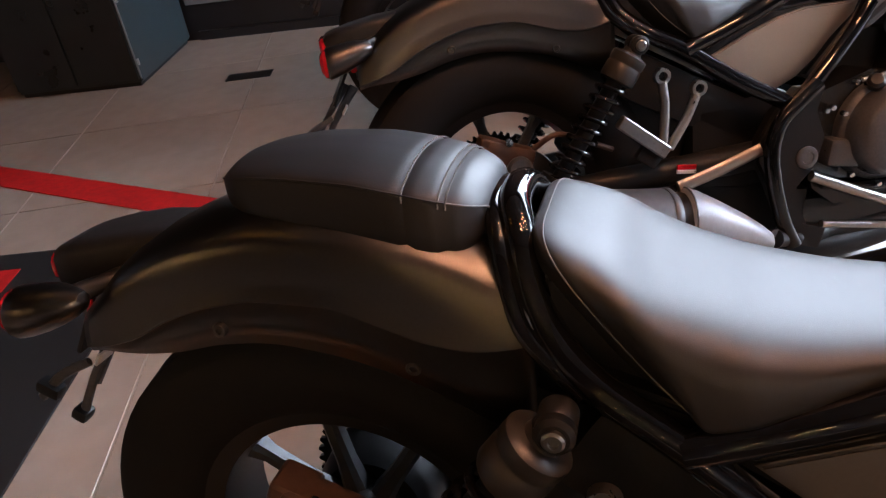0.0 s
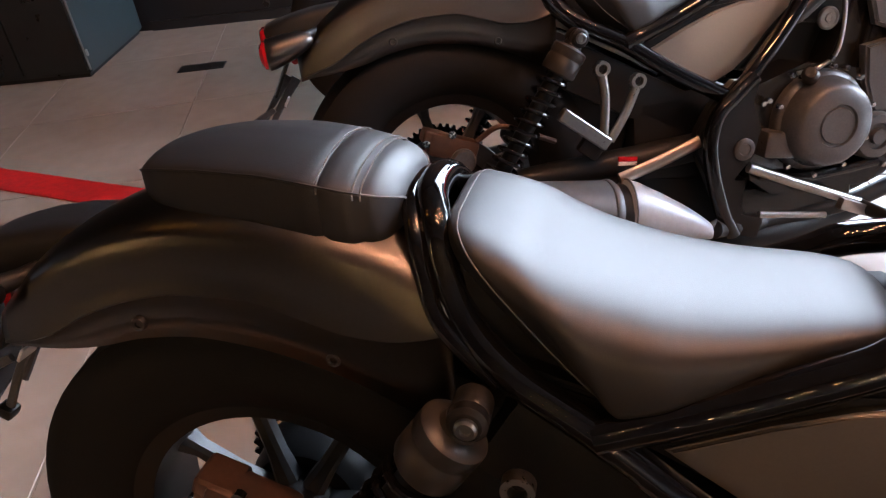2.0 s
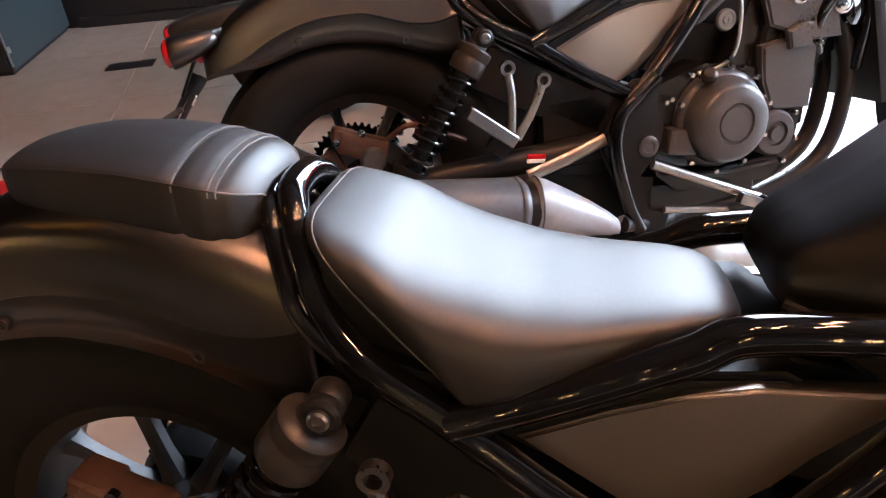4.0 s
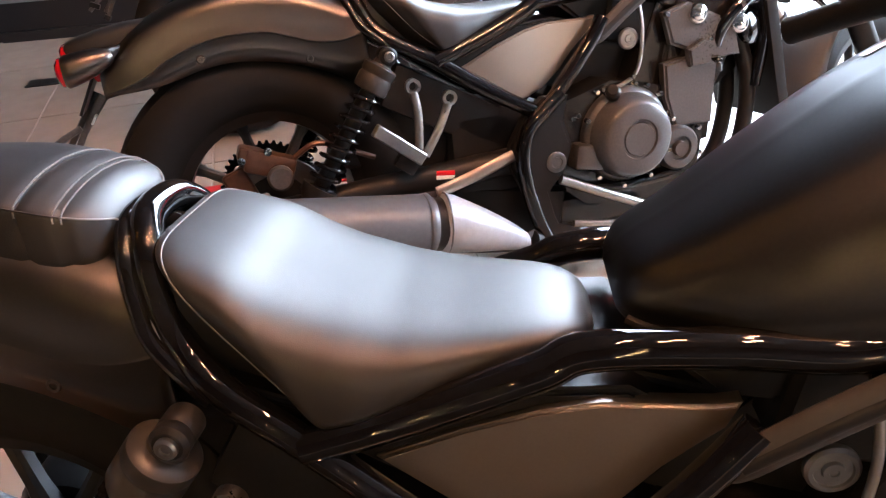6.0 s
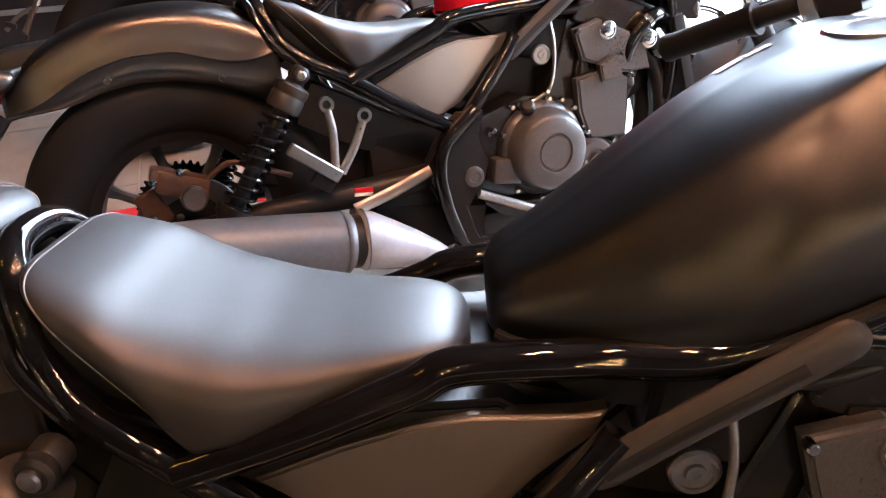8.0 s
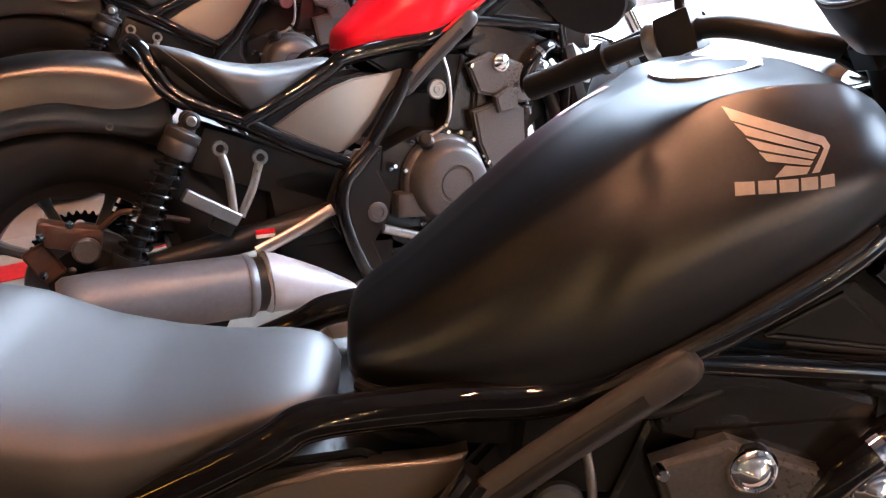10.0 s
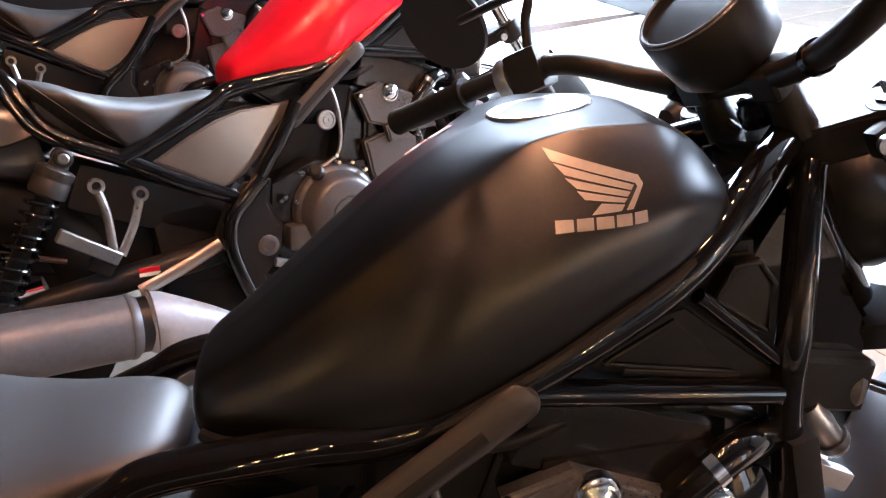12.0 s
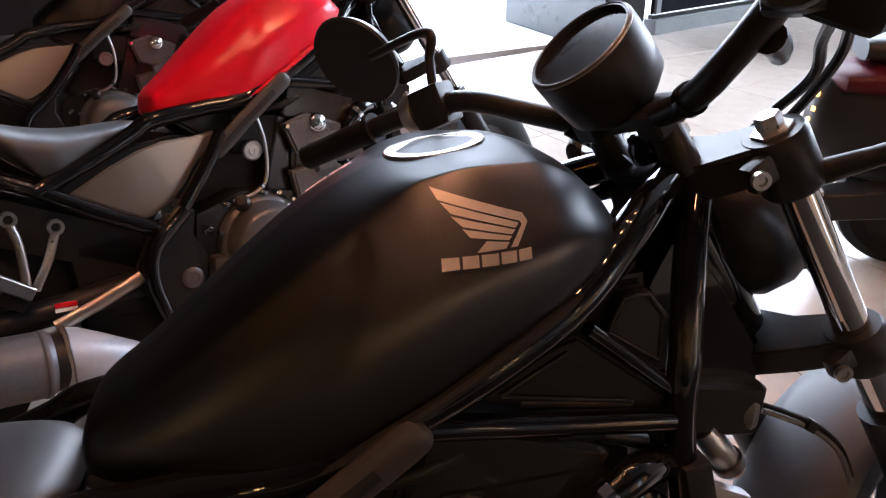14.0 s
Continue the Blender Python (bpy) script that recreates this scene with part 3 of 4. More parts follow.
    for s in () if tank_mat is M_RED else (-1, 1):
        for q in feathers:
            decal("emblem_feather", q, tank, M_SILVER, side=s)
        for q in blocks:
            decal("emblem_block", q, tank, M_SILVER, 6, 3, side=s)

    # side covers, arms
    for s in (-1, 1):
        cov = part("side_cover", bow(plate([(.372, .558), (.455, .594), (.52, .616), (.575, .626), (.672, .624), (.694, .627), (.682, .60), (.655, .578), (.63, .556),
                                            (.60, .522), (.56, .49), (.52, .473), (.50, .472)], -s * .118, .02 * s, .0035), .005, .535, .55, .16, -20, -s), M_COVER, bike, "bronze grey triangular side cover")
        arm = part("engine_hanger", tube([(.668, -s * .150, .577), (.674, -s * .150, .581), (.69, -s * .151, .592), (.75, -s * .153, .636), (.81, -s * .155, .676), (.866, -s * .155, .712), (.878, -s * .154, .720), (.882, -s * .154, .723)], [.006, .015, .0195, .0195, .0195, .0195, .015, .006], 20, 6, flat=.42), M_HANGER, bike, "brown-grey cast engine hanger")
        part("groove", tube([(.686, -s * .1575, .588), (.75, -s * .1602, .634), (.81, -s * .1622, .674), (.838, -s * .1625, .692)], .0075, 10, 4, flat=.35), M_SATIN, arm)
        part("hanger_bolt", lathe([(0, 0), (.024, 0), (.024, .006), (.021, .009), (.0175, .009), (.0165, .0065), (.010, .0065), (.009, .010), (.0045, .010), (.004, .008), (0, .008)], (.772, -s * .122, .566), (0, -s, 0), 28), M_BOLT, bike, "round alloy bolt head")
        # trellis panels
        pan = part("trellis_panel", plate([(.93, .712), (.96, .70), (1.10, .664), (1.14, .655), (1.142, .672), (1.04, .757), (1.02, .752)], -s * .104, .012 * s, .004), M_SATIN, bike, "black triangular trellis panel")
        part("slot", tube([(.982, -s * .1045, .698), (1.098, -s * .1045, .675)], .0042, 8, 3, flat=.5), M_HANGER, pan, "narrow bronze slot")
        part("rim", tube([(.962, -s * .1045, .709), (1.028, -s * .1045, .742), (1.095, -s * .1045, .680), (.962, -s * .1045, .709)], .0035, 8, 1), M_SATIN, pan)
        part("front_panel", plate([(1.068, .752), (1.085, .788), (1.115, .79), (1.132, .765), (1.128, .712), (1.115, .715)], -s * .10, .014 * s, .005), M_SATIN, bike, "black recessed panel")
        part("panel_rim", tube([(1.072, -s * .101, .755), (1.088, -s * .101, .786), (1.113, -s * .101, .787), (1.130, -s * .101, .764), (1.126, -s * .101, .716), (1.072, -s * .101, .755)], .0032, 8, 1), M_SATIN, bike)

    # shocks
    for s in (-1, 1):
        y = -s * .152
        a, b = Vector((.205, y, .61)), Vector((.005, y, .335))
        d = (b - a).normalized()
        sh = part("shock_absorber", tube([a, b], .017, 16, 2), M_SATIN, bike, "rear shock with exposed coil spring")
        part("cap", lathe([(0, .0), (.018, .0), (.020, .008), (.0325, .011), (.0352, .014), (.0355, .028), (.0335, .031), (.0335, .034), (.0355, .037), (.0355, .062), (.0335, .066), (.026, .068), (0, .068)], a + d * .012, d, 36), M_CAP, sh, "dark domed shock cap")
        part("eye", lathe([(0, -.022), (.014, -.022), (.0185, -.018), (.0185, -.008), (.017, -.006), (.0185, -.004), (.0185, .018), (.014, .022), (0, .022)], a, (0, 1, 0), 28), M_SATIN, sh)
        part("bolt", lathe([(0, 0), (.0105, 0), (.0105, .004), (.008, .006), (.005, .006), (.0045, .003), (0, .003)], a + Vector((0, -s * .022, 0)), (0, -s, 0), 18), M_BOLT, sh, "steel hex bolt")
        u = d.orthogonal().normalized()
        w = d.cross(u)
        coil = [a + d * (.075 + .225 * k / 150) + .029 * (math.cos(k * .42) * u + math.sin(k * .42) * w) for k in range(151)]
        part("spring", tube(coil, .0048, 8, 1, smooth=False), M_GLOSS, sh, "gloss black coil spring")
        part("lower_cup", lathe([(0, 0), (.038, 0), (.036, .02), (.02, .045), (0, .045)], a + d * .298, d, 24), M_SATIN, sh)
        # passenger peg bracket
        br = part("peg_bracket", block((.125, .022, .028), pose(.203, -s * .172, .431, 0, 40, 0), .007, 3), M_ALLOY, bike, "bright alloy passenger peg bracket")
        for p0, p1, p2 in (((.247, .533), (.251, .485), (.244, .412)), ((.318, .498), (.293, .45), (.256, .398))):
            part("loop_tube", tube([(p0[0], -s * .168, p0[1]), (p1[0], -s * .170, p1[1]), (p2[0], -s * .172, p2[1])], .0092, 12, 6), M_ALLOY, br)
        for x, z in ((.247, .545), (.322, .510)):
            part("ring", lathe([(.009, -.007), (.0158, -.007), (.0158, .007), (.009, .007)], (x, -s * .168, z), (0, 1, 0), 24, closed=True), M_ALLOY, br, "steel ring end")
        part("bracket_foot", block((.05, .02, .05), pose(.222, -s * .160, .392, 0, 40, 0), .008, 2), M_SATIN, br)

    # engine
    eng = new("engine")
    eng.parent = bike
    bm = bmesh.new()
    skin(bm, [[(x, y, z) for x, z in ((.60, .24), (.66, .19), (.90, .18), (.96, .24), (.98, .36), (.90, .44), (.72, .48), (.61, .45), (.585, .34))] for y in (-.13, -.12, .12, .13)])
    part("crankcase", bm, M_ENG, eng, "dark cast crankcase", smooth=False)
    cc = part("clutch_cover", lathe([(0, .075), (.112, .075), (.112, .012), (.108, .004), (.100, 0), (.096, -.02), (.088, -.042), (.078, -.050), (.046, -.052), (.044, -.047), (.039, -.047), (.037, -.0505), (0, -.0505)],
                               (.752, -.155, .352), (0, 1, 0), 64), M_CASE, eng, "round dark clutch cover")
    part("boss", block((.09, .05, .06), pose(.655, -.145, .318, 0, 10, 0), .018, 4), M_CASE, cc)
    part("oil_filler", lathe([(0, 0), (.018, 0), (.018, .014), (.012, .02), (0, .02)], (.71, -.16, .455), (-.3, -.7, .65), 12), M_SATIN, cc, "black oil filler cap")
    part("pump_cover", lathe([(0, .05), (.054, .05), (.054, 0), (.048, -.008), (.03, -.010), (.029, -.002), (.018, -.002), (.017, -.014), (0, -.014)], (.888, -.155, .298), (0, 1, 0), 36), M_CASE, eng, "round water pump cover")
    bm = block((.16, .22, .20), pose(.90, 0, .52, 0, 22, 0), .012, 3)
    part("cylinder", bm, M_ENG, eng, "dark cylinder block")
    bm = block((.19, .25, .09), pose(.965, 0, .635, 0, 22, 0), .016, 3)
    part("cylinder_head", bm, M_ENG, eng, "dark cylinder head")
    chain = part("cam_chain_cover", plate([(.845, .42), (.875, .55), (.89, .64), (1.06, .635), (1.09, .575), (1.06, .52), (1.01, .42), (.97, .36), (.90, .36)], -.128, .03, .008), M_ENG, eng, "dark cast cam chain cover")
    part("rib", plate([(.89, .46), (.915, .545), (.985, .535), (.965, .44), (.93, .42)], -.137, .012, .005), M_ENG, chain)
    part("rib", plate([(.925, .545), (.935, .60), (.965, .595), (.975, .54)], -.142, .016, .004), M_ENG, chain)
    part("rib", plate([(0.852, 0.499), (0.951, 0.513), (0.996, 0.481), (0.985, 0.343), (0.882, 0.349), (0.858, 0.419)], -.150, .025, .006), M_CASE, chain, "raised casting on the chain cover")
    part("rib", plate([(0.853, 0.612), (0.920, 0.629), (1.045, 0.569), (1.064, 0.494), (0.991, 0.494), (0.874, 0.540)], -.146, .02, .006), M_CASE, chain)
    part("boss", plate([(0.907, 0.525), (0.949, 0.544), (0.968, 0.536), (0.969, 0.486), (0.914, 0.485)], -.166, .02, .004), M_CASE, chain)
    part("casting_rib", tube([(.615, -.14, .25), (.70, -.15, .232), (.80, -.15, .23), (.90, -.15, .235)], .011, 10, 4), M_ENG, eng)
    for x, z in ((.94, .60), (1.055, .565)):
        part("plug_cover", lathe([(0, 0), (.024, 0), (.024, .007), (.0225, .012), (.019, .016), (.016, .017), (.0145, .015), (.013, .016), (.008, .019), (0, .021)], (x, -.140, z), (0, -1, 0), 32), M_CHROME, eng, "chrome head plug")
    first = None
    for k in range(10):
        a = radians(36 * k + 10)
        p = pose(.752 + .118 * math.cos(a), -.152, .352 + .118 * math.sin(a), 90, 0, 0)
        if first is None:
            first = part("cover_bolt", lathe([(0, 0), (.0062, 0), (.0062, .012), (.0045, .014), (0, .014)], (0, 0, 0), (0, 0, 1), 10), M_CHROME, eng, "small bright steel bolt")
            first.matrix_basis = p
        else:
            again(first, p)
    for x, z in ((.62, .41), (.64, .30), (.60, .36), (.95, .40), (.96, .27), (.93, .22), (.87, .385)):
        again(first, pose(x, -.13, z, 90, 0, 0))
    for x, z in ((.921, .522), (.975, .54), (1.003, .486), (.859, .607), (.884, .338), (.949, .336), (.771, .484), (.808, .459), (.678, .462), (.627, .417)):
        again(first, pose(x, -.14, z, 90, 0, 0))
    part("coolant_pipe", tube([(.79, -.135, .66), (.80, -.14, .58), (.785, -.145, .50), (.75, -.14, .47), (.70, -.135, .462)], .0045, 10), M_ALLOY, eng, "thin bright metal pipe")
    part("throttle_body", block((.13, .2, .10), pose(.80, 0, .60, 0, 10, 0), .02, 3), M_SATIN, eng)
    part("coolant_hose", tube([(1.14, -.10, .60), (1.08, -.135, .615), (1.03, -.14, .585), (1.0, -.13, .53), (1.02, -.11, .46)], .019, 14), M_GLOSS, eng, "gloss black coolant hose")
    part("hose_clamp", lathe([(.0195, -.006), (.022, -.006), (.022, .006), (.0195, .006)], (1.055, -.138, .604), (.8, .1, .5), 20, closed=True), M_CHROME, eng)
    part("ignition_lead", tube([(.98, -.10, .64), (1.02, -.115, .66), (1.07, -.10, .65), (1.11, -.06, .68)], .006, 8), M_SATIN, eng)
    part("wire_loom", tube([(.80, -.10, .66), (.86, -.12, .655), (.93, -.115, .668), (1.02, -.10, .66), (1.12, -.09, .62)], .009, 10), M_SATIN, eng)
    part("pipe_union", lathe([(0, -.012), (.014, -.012), (.017, -.004), (.017, .004), (.014, .012), (0, .012)], (.80, -.135, .655), (0, -1, .3), 12), M_CHROME, eng)
    part("horn", lathe([(0, 0), (.03, 0), (.036, .008), (.036, .018), (.02, .024), (0, .024)], (1.10, -.11, .545), (.3, -1, .1), 28), M_GLOSS, eng, "black disc horn")
    part("radiator", block((.03, .26, .30), pose(1.19, 0, .46, 0, -12, 0), .006), M_SATIN, bike, "black radiator")
    part("rear_tray", block((.34, .2, .10), pose(.36, 0, .46, 0, 30, 0), .02), M_SATIN, bike)
    part("inner_fender", block((.26, .13, .22), pose(.235, 0, .44, 0, 20, 0), .03, 3), M_SATIN, bike, "black inner fender")
    part("battery_box", block((.22, .2, .2), pose(.45, 0, .36), .02), M_SATIN, bike)

    part("reflector_tag", block((.042, .006, .010), pose(.302, -.152, .347, 0, 8, 0), .002), M_LENS, bike, "small red and white tag")
    part("white_strip", block((.042, .005, .008), pose(.301, -.152, .337, 0, 8, 0), .001), M_WHITE, bike)
    # exhaust
    for y in (-.06, .02):
        part("header_pipe", tube([(1.05, y, .56), (1.12, y - .01, .50), (1.14, y - .02, .36), (1.08, y - .03, .2), (.9, y - .04, .13), (.65, -.10, .12), (.48, -.19, .165)], .02, 14), M_SATIN, bike, "dark exhaust header pipe")
    ex = part("muffler", lathe([(0, 0), (.055, 0), (.064, .012), (.0665, .05), (.0665, .345), (.064, .36), (.060, .368), (0, .368)], (-.12, -.215, .318), (.38, .014, -.066), 40), M_MUFF, bike, "matte grey muffler")
    part("band", lathe([(.0, -.006), (.0672, -.006), (.0682, -.004), (.0682, .004), (.0672, .006), (0, .006)], (.228, -.2025, .2575), (.38, .014, -.066), 40), M_MUFF, ex)
    part("gap_ring", lathe([(0, 0), (.058, 0), (.058, .03), (0, .03)], (.243, -.202, .255), (.38, .014, -.066), 36), M_SATIN, ex)
    bm = bmesh.new()
    skin(bm, [[(x + .10 * (z - .26) * k, y, z) for _, y, z in superring(x, -.201, cz, r * .93, r, r, 2.2, 32)]
              for x, cz, r, k in ((.262, .2545, .050, 2), (.264, .254, .060, 2), (.270, .2525, .0645, 1.6), (.30, .244, .0625, 1), (.35, .224, .053, 0), (.40, .202, .040, 0), (.44, .182, .028, 0), (.462, .170, .019, 0), (.466, .168, .012, 0))])
    part("heat_shield", bm, M_SHIELD, ex, "light grey tapered heat shield")
    part("rim", tube([(.272 + .16 * math.cos(a) * .05, -.201 - .0605 * math.sin(a), .2525 + .066 * math.cos(a)) for a in np.linspace(0, 2 * math.pi, 25)], .0022, 6, 1), M_MUFF, ex)
    part("end_tab", plate([(.455, .155), (.475, .175), (.482, .19), (.470, .188), (.458, .178)], -.20, .004, 0), M_MUFF, ex)
    part("exhaust_chamber", block((.30, .2, .17), pose(.46, 0, .185, 0, 12, 0), .03, 3), M_SATIN, bike, "black exhaust collector box")
    part("exhaust_collector", tube([(.50, -.10, .10), (.62, -.10, .085), (.78, -.08, .085), (.95, -.06, .10)], [.03, .034, .034, .028], 14), M_SATIN, bike, "black exhaust collector pipe")
    part("sump", block((.30, .20, .12), pose(.74, 0, .155), .03, 3), M_ENG, bike, "dark engine sump")
    part("lower_bracket", block((.10, .03, .05), pose(.56, -.15, .15, 0, 20, 0), .008, 2), M_SATIN, bike)
    part("heat_guard", tube([(.27, -.18, .315), (.36, -.175, .335), (.455, -.17, .362)], .014, 10, 4, flat=.5), M_COVER, bike, "bronze grey exhaust guard")
    # foot rests
    for s in (-1, 1):
        rs = part("foot_rest_bar", tube([(.56, -s * .185, .29), (.69, -s * .20, .228), (.82, -s * .205, .168)], .011, 12), M_ALLOY, bike, "bright foot rest bar")
        part("foot_rest", tube([(.815, -s * .19, .165), (.84, -s * .30, .15)], .015, 12, 3), M_SATIN, rs, "rubber foot rest")
        part("pedal", block((.10, .02, .025), pose(.80, -s * .225, .165, 0, 24, 0), .006), M_ALLOY, rs)
        part("link", tube([(.585, -s * .19, .18), (.74, -s * .20, .152)], .008, 10, 3), M_ALLOY, rs)

    # steering: fork, yokes, wheel, headlight, bar, gauge
    def S(x, y, z):
        return tuple(STEER @ Vector((x, y, z)))
    ax_d = (STEER.to_3x3() @ Vector((0, 0, 1)))
    for s in (-1, 1):
        fk = part("fork_tube", tube([S(.04, -s * .115, .026), S(.04, -s * .115, -.36)], .0185, 28, 2), M_CHROME, bike, "chrome fork tube")
        part("slider", tube([S(.04, -s * .115, -.34), S(.04, -s * .115, -.69)], .029, 20, 2), M_SATIN, fk, "black fork slider")
        part("fork_cap", lathe([(0, 0), (.020, 0), (.020, .004), (.0125, .006), (.0125, .017), (.011, .019), (0, .019)], S(.04, -s * .115, .026), ax_d, 6), M_ALLOY, fk, "hexagonal alloy fork cap")
    def yoke(z, th, name, clamp, lift=0.0):
        bm = bmesh.new()
        out = [(-.036, -.03), (-.012, -.07), (.014, -.122), (.054, -.122), (.062, -.10), (.034, -.05), (.034, .05), (.062, .10), (.054, .122), (.014, .122), (-.012, .07), (-.036, .03)]
        skin(bm, [[S(x, y, z - th / 2) for x, y in out], [S(x, y, z + th / 2) for x, y in out]])
        bmesh.ops.bevel(bm, geom=bm.edges[:], offset=.004, segments=2, affect="EDGES")
        y_ = part(name, bm, M_SATIN, bike, "black fork clamp")
        for s in (-1, 1):
            part("clamp_bolt", lathe([(0, 0), (.0088, 0), (.0088, .006), (.005, .006), (.0042, .003), (0, .003)], S(-.010, -s * .126, z + lift), STEER.to_3x3() @ Vector((-.5, -s * .86, 0)), 18), M_ALLOY, y_, "steel clamp bolt")
            part("collar", lathe([(.018, -clamp), (.028, -clamp), (.0305, -clamp + .004), (.0305, th * .5 - .003), (.028, th * .5 + .001), (.018, th * .5 + .001)], S(.04, -s * .115, z), ax_d, 32, closed=True), M_SATIN, y_)
            part("clamp_ear", block((.034, .016, th * .7), STEER @ pose(.004, -s * .118, z, 0, 0, -s * 12), .006, 2), M_SATIN, y_)
    yoke(.006, .040, "upper_yoke", .042, .002)
    yoke(-.235, .034, "lower_yoke", .034)
    wheel(bike, .278, STEER @ pose(.07, 0, -.70), 0.12, 0.175)
    bm = bmesh.new()
    rings = []
    for a in np.linspace(-60, 62, 26):
        c, s = math.sin(radians(a)), math.cos(radians(a))
        rings.append([S(.07 + (.29 - .03 * abs(v) ** 2.5) * c, .078 * v, -.70 + (.29 - .03 * abs(v) ** 2.5) * s) for v in np.linspace(-1, 1, 13)])
    skin(bm, rings, close=False)
    ff = part("front_fender", bm, M_FENDER, bike, "matte grey front fender")
    so = ff.modifiers.new("thickness", "SOLIDIFY")
    so.thickness = .004
    hl = part("headlight", lathe([(0, -.065), (.03, -.062), (.056, -.048), (.073, -.022), (.078, .01), (.078, .05), (.074, .054), (0, .054)], S(.065, 0, -.125), STEER.to_3x3() @ Vector((.95, 0, .3)), 40), M_SATIN, bike, "round black headlight shell")
    part("lens", lathe([(0, 0), (.072, 0), (.055, .012), (0, .02)], Vector(S(.065, 0, -.125)) + STEER.to_3x3() @ Vector((.95, 0, .3)) * .054, STEER.to_3x3() @ Vector((.95, 0, .3)), 40), M_GLASS, hl)
    part("bracket", block((.05, .03, .05), STEER @ pose(.09, -.045, -.15, 0, 0, 20), .006), M_ALLOY, hl)
    lug = part("stem_lug", block((.115, .05, .062), pose(1.222, -.045, .622, 0, 12, 0), .012, 3), M_SATIN, bike, "black lug under the fork clamp")
    part("lug_end", lathe([(0, -.02), (.026, -.02), (.027, 0), (.022, .006), (.015, .006), (.0145, .002), (0, .002)], (1.274, -.052, .607), (.86, -.5, -.1), 28), M_CASE, lug, "round grey end cap")
    for k, dz in enumerate((0, -.008)):
        part("wire", tube([(1.285, -.058, .612 + dz), (1.31, -.07, .603 + dz), (1.345, -.078, .583 + dz), (1.375, -.082, .552 + dz), (1.395, -.082, .51 + dz)], .0032, 8), M_CASE if k else M_RUBBER, lug)
    part("wire_clip", block((.014, .012, .014), pose(1.335, -.076, .586, 0, 35, 0), .003, 2), M_SATIN, lug)
    part("fork_hose", tube([(1.208, -.06, .598), (1.226, -.062, .572), (1.250, -.062, .538)], [.014, .0165, .015], 16), M_ALLOY, bike, "pale ribbed hose end")
    part("hose_collar", lathe([(.016, -.005), (.0195, -.005), (.0195, .005), (.016, .005)], (1.242, -.062, .55), (.6, 0, -.8), 20, closed=True), M_CASE, bike)
    part("pale_bracket", block((.055, .02, .024), pose(1.232, -.075, .516, 0, 28, 0), .006, 2), M_SHIELD, bike, "pale metal bracket")
    # handlebar: the left half by its places in the bike, the right half its mirror image about the steering plane
    left = [Vector(p) for p in ((1.135, .0, .935), (1.125, .05, .925), (1.08, .09, .935), (1.02, .14, .95), (.985, .18, .943), (.93, .23, .92), (.84, .316, .874))]
    inv = STEER.inverted()
    loc = [inv @ p for p in left]
    loc[0].y = 0
    right = [Vector(p) for p in ((1.135, .0, .935), (1.142, -.05, .945), (1.135, -.12, .968), (1.125, -.18, 1.0), (1.125, -.25, 1.06), (1.08, -.35, 1.12), (.98, -.46, 1.14))]
    leftw = [STEER @ p for p in loc]
    bar = part("handlebar", tube(right[:0:-1] + leftw, .0125, 16), M_SATIN, bike, "black handlebar")
    for side in (leftw, right):
        g0, g1 = side[-1], side[-2]
        d = (g1 - g0).normalized()
        part("grip", lathe([(0, -.004), (.0165, -.004), (.0175, 0), (.0165, .012), (.0165, .105), (.02, .11), (.02, .118), (0, .118)], g0, d, 24), M_RUBBER, bar, "black rubber grip")
        c = side[-3]
        part("switch_box", block((.04, .05, .045), Matrix.Translation(c) @ d.to_track_quat("Z", "Y").to_matrix().to_4x4(), .008), M_SATIN, bar)
        part("switch_ring", lathe([(0, -.008), (.024, -.008), (.026, 0), (.024, .008), (0, .008)], c - d * .03, d, 24), M_ALLOY if side is leftw else M_SATIN, bar)
        fw = STEER.to_3x3() @ Vector((1, 0, 0))
        if side is right:
            part("brake_reservoir", block((.075, .055, .05), pose(1.165, -.27, 1.055, 20, -10, 25), .014, 3), M_SATIN, bar, "black brake fluid reservoir")
            part("hose_union", tube([(1.135, -.215, 1.02), (1.155, -.20, 1.012), (1.172, -.18, 1.004)], [.012, .010, .008], 12), M_SATIN, bar)
            part("cable_tie", lathe([(.0125, -.004), (.0155, -.004), (.0155, .004), (.0125, .004)], side[2], side[3] - side[1], 18, closed=True), M_GLOSS, bar)
        part("lever", tube([c + fw * .03, c + fw * .06 - d * .05, c + fw * .055 - d * .15, c + fw * .05 - d * .19], [.008, .007, .006, .008], 10), M_SATIN, bar, "black lever")
        sy = 1 if side is leftw else -1
        m0 = c + STEER.to_3x3() @ Vector((.01, 0, .02))
        m1 = m0 + STEER.to_3x3() @ Vector((.035, sy * .01, .055))
        m2 = m1 + STEER.to_3x3() @ Vector((-.01, sy * .15, -.005))
        mir = part("mirror", tube([m0, m0.lerp(m1, .5), m1, m2], .006, 10, 6), M_SATIN, bike, "round black mirror on a bent stalk")
        mn = STEER.to_3x3() @ Vector((-.9, -sy * .35, -.1)).normalized()
        mc = m2 + STEER.to_3x3() @ Vector((0, sy * .05, .0))
        part("housing", lathe([(0, -.03), (.034, -.028), (.062, -.012), (.069, .0), (.067, .005), (.063, .005)], mc, mn, 36), M_SATIN, mir)
        part("glass", lathe([(0, 0), (.0635, 0), (.0635, .0045), (0, .0045)], mc, mn, 36), M_MIRROR, mir, "mirror glass")
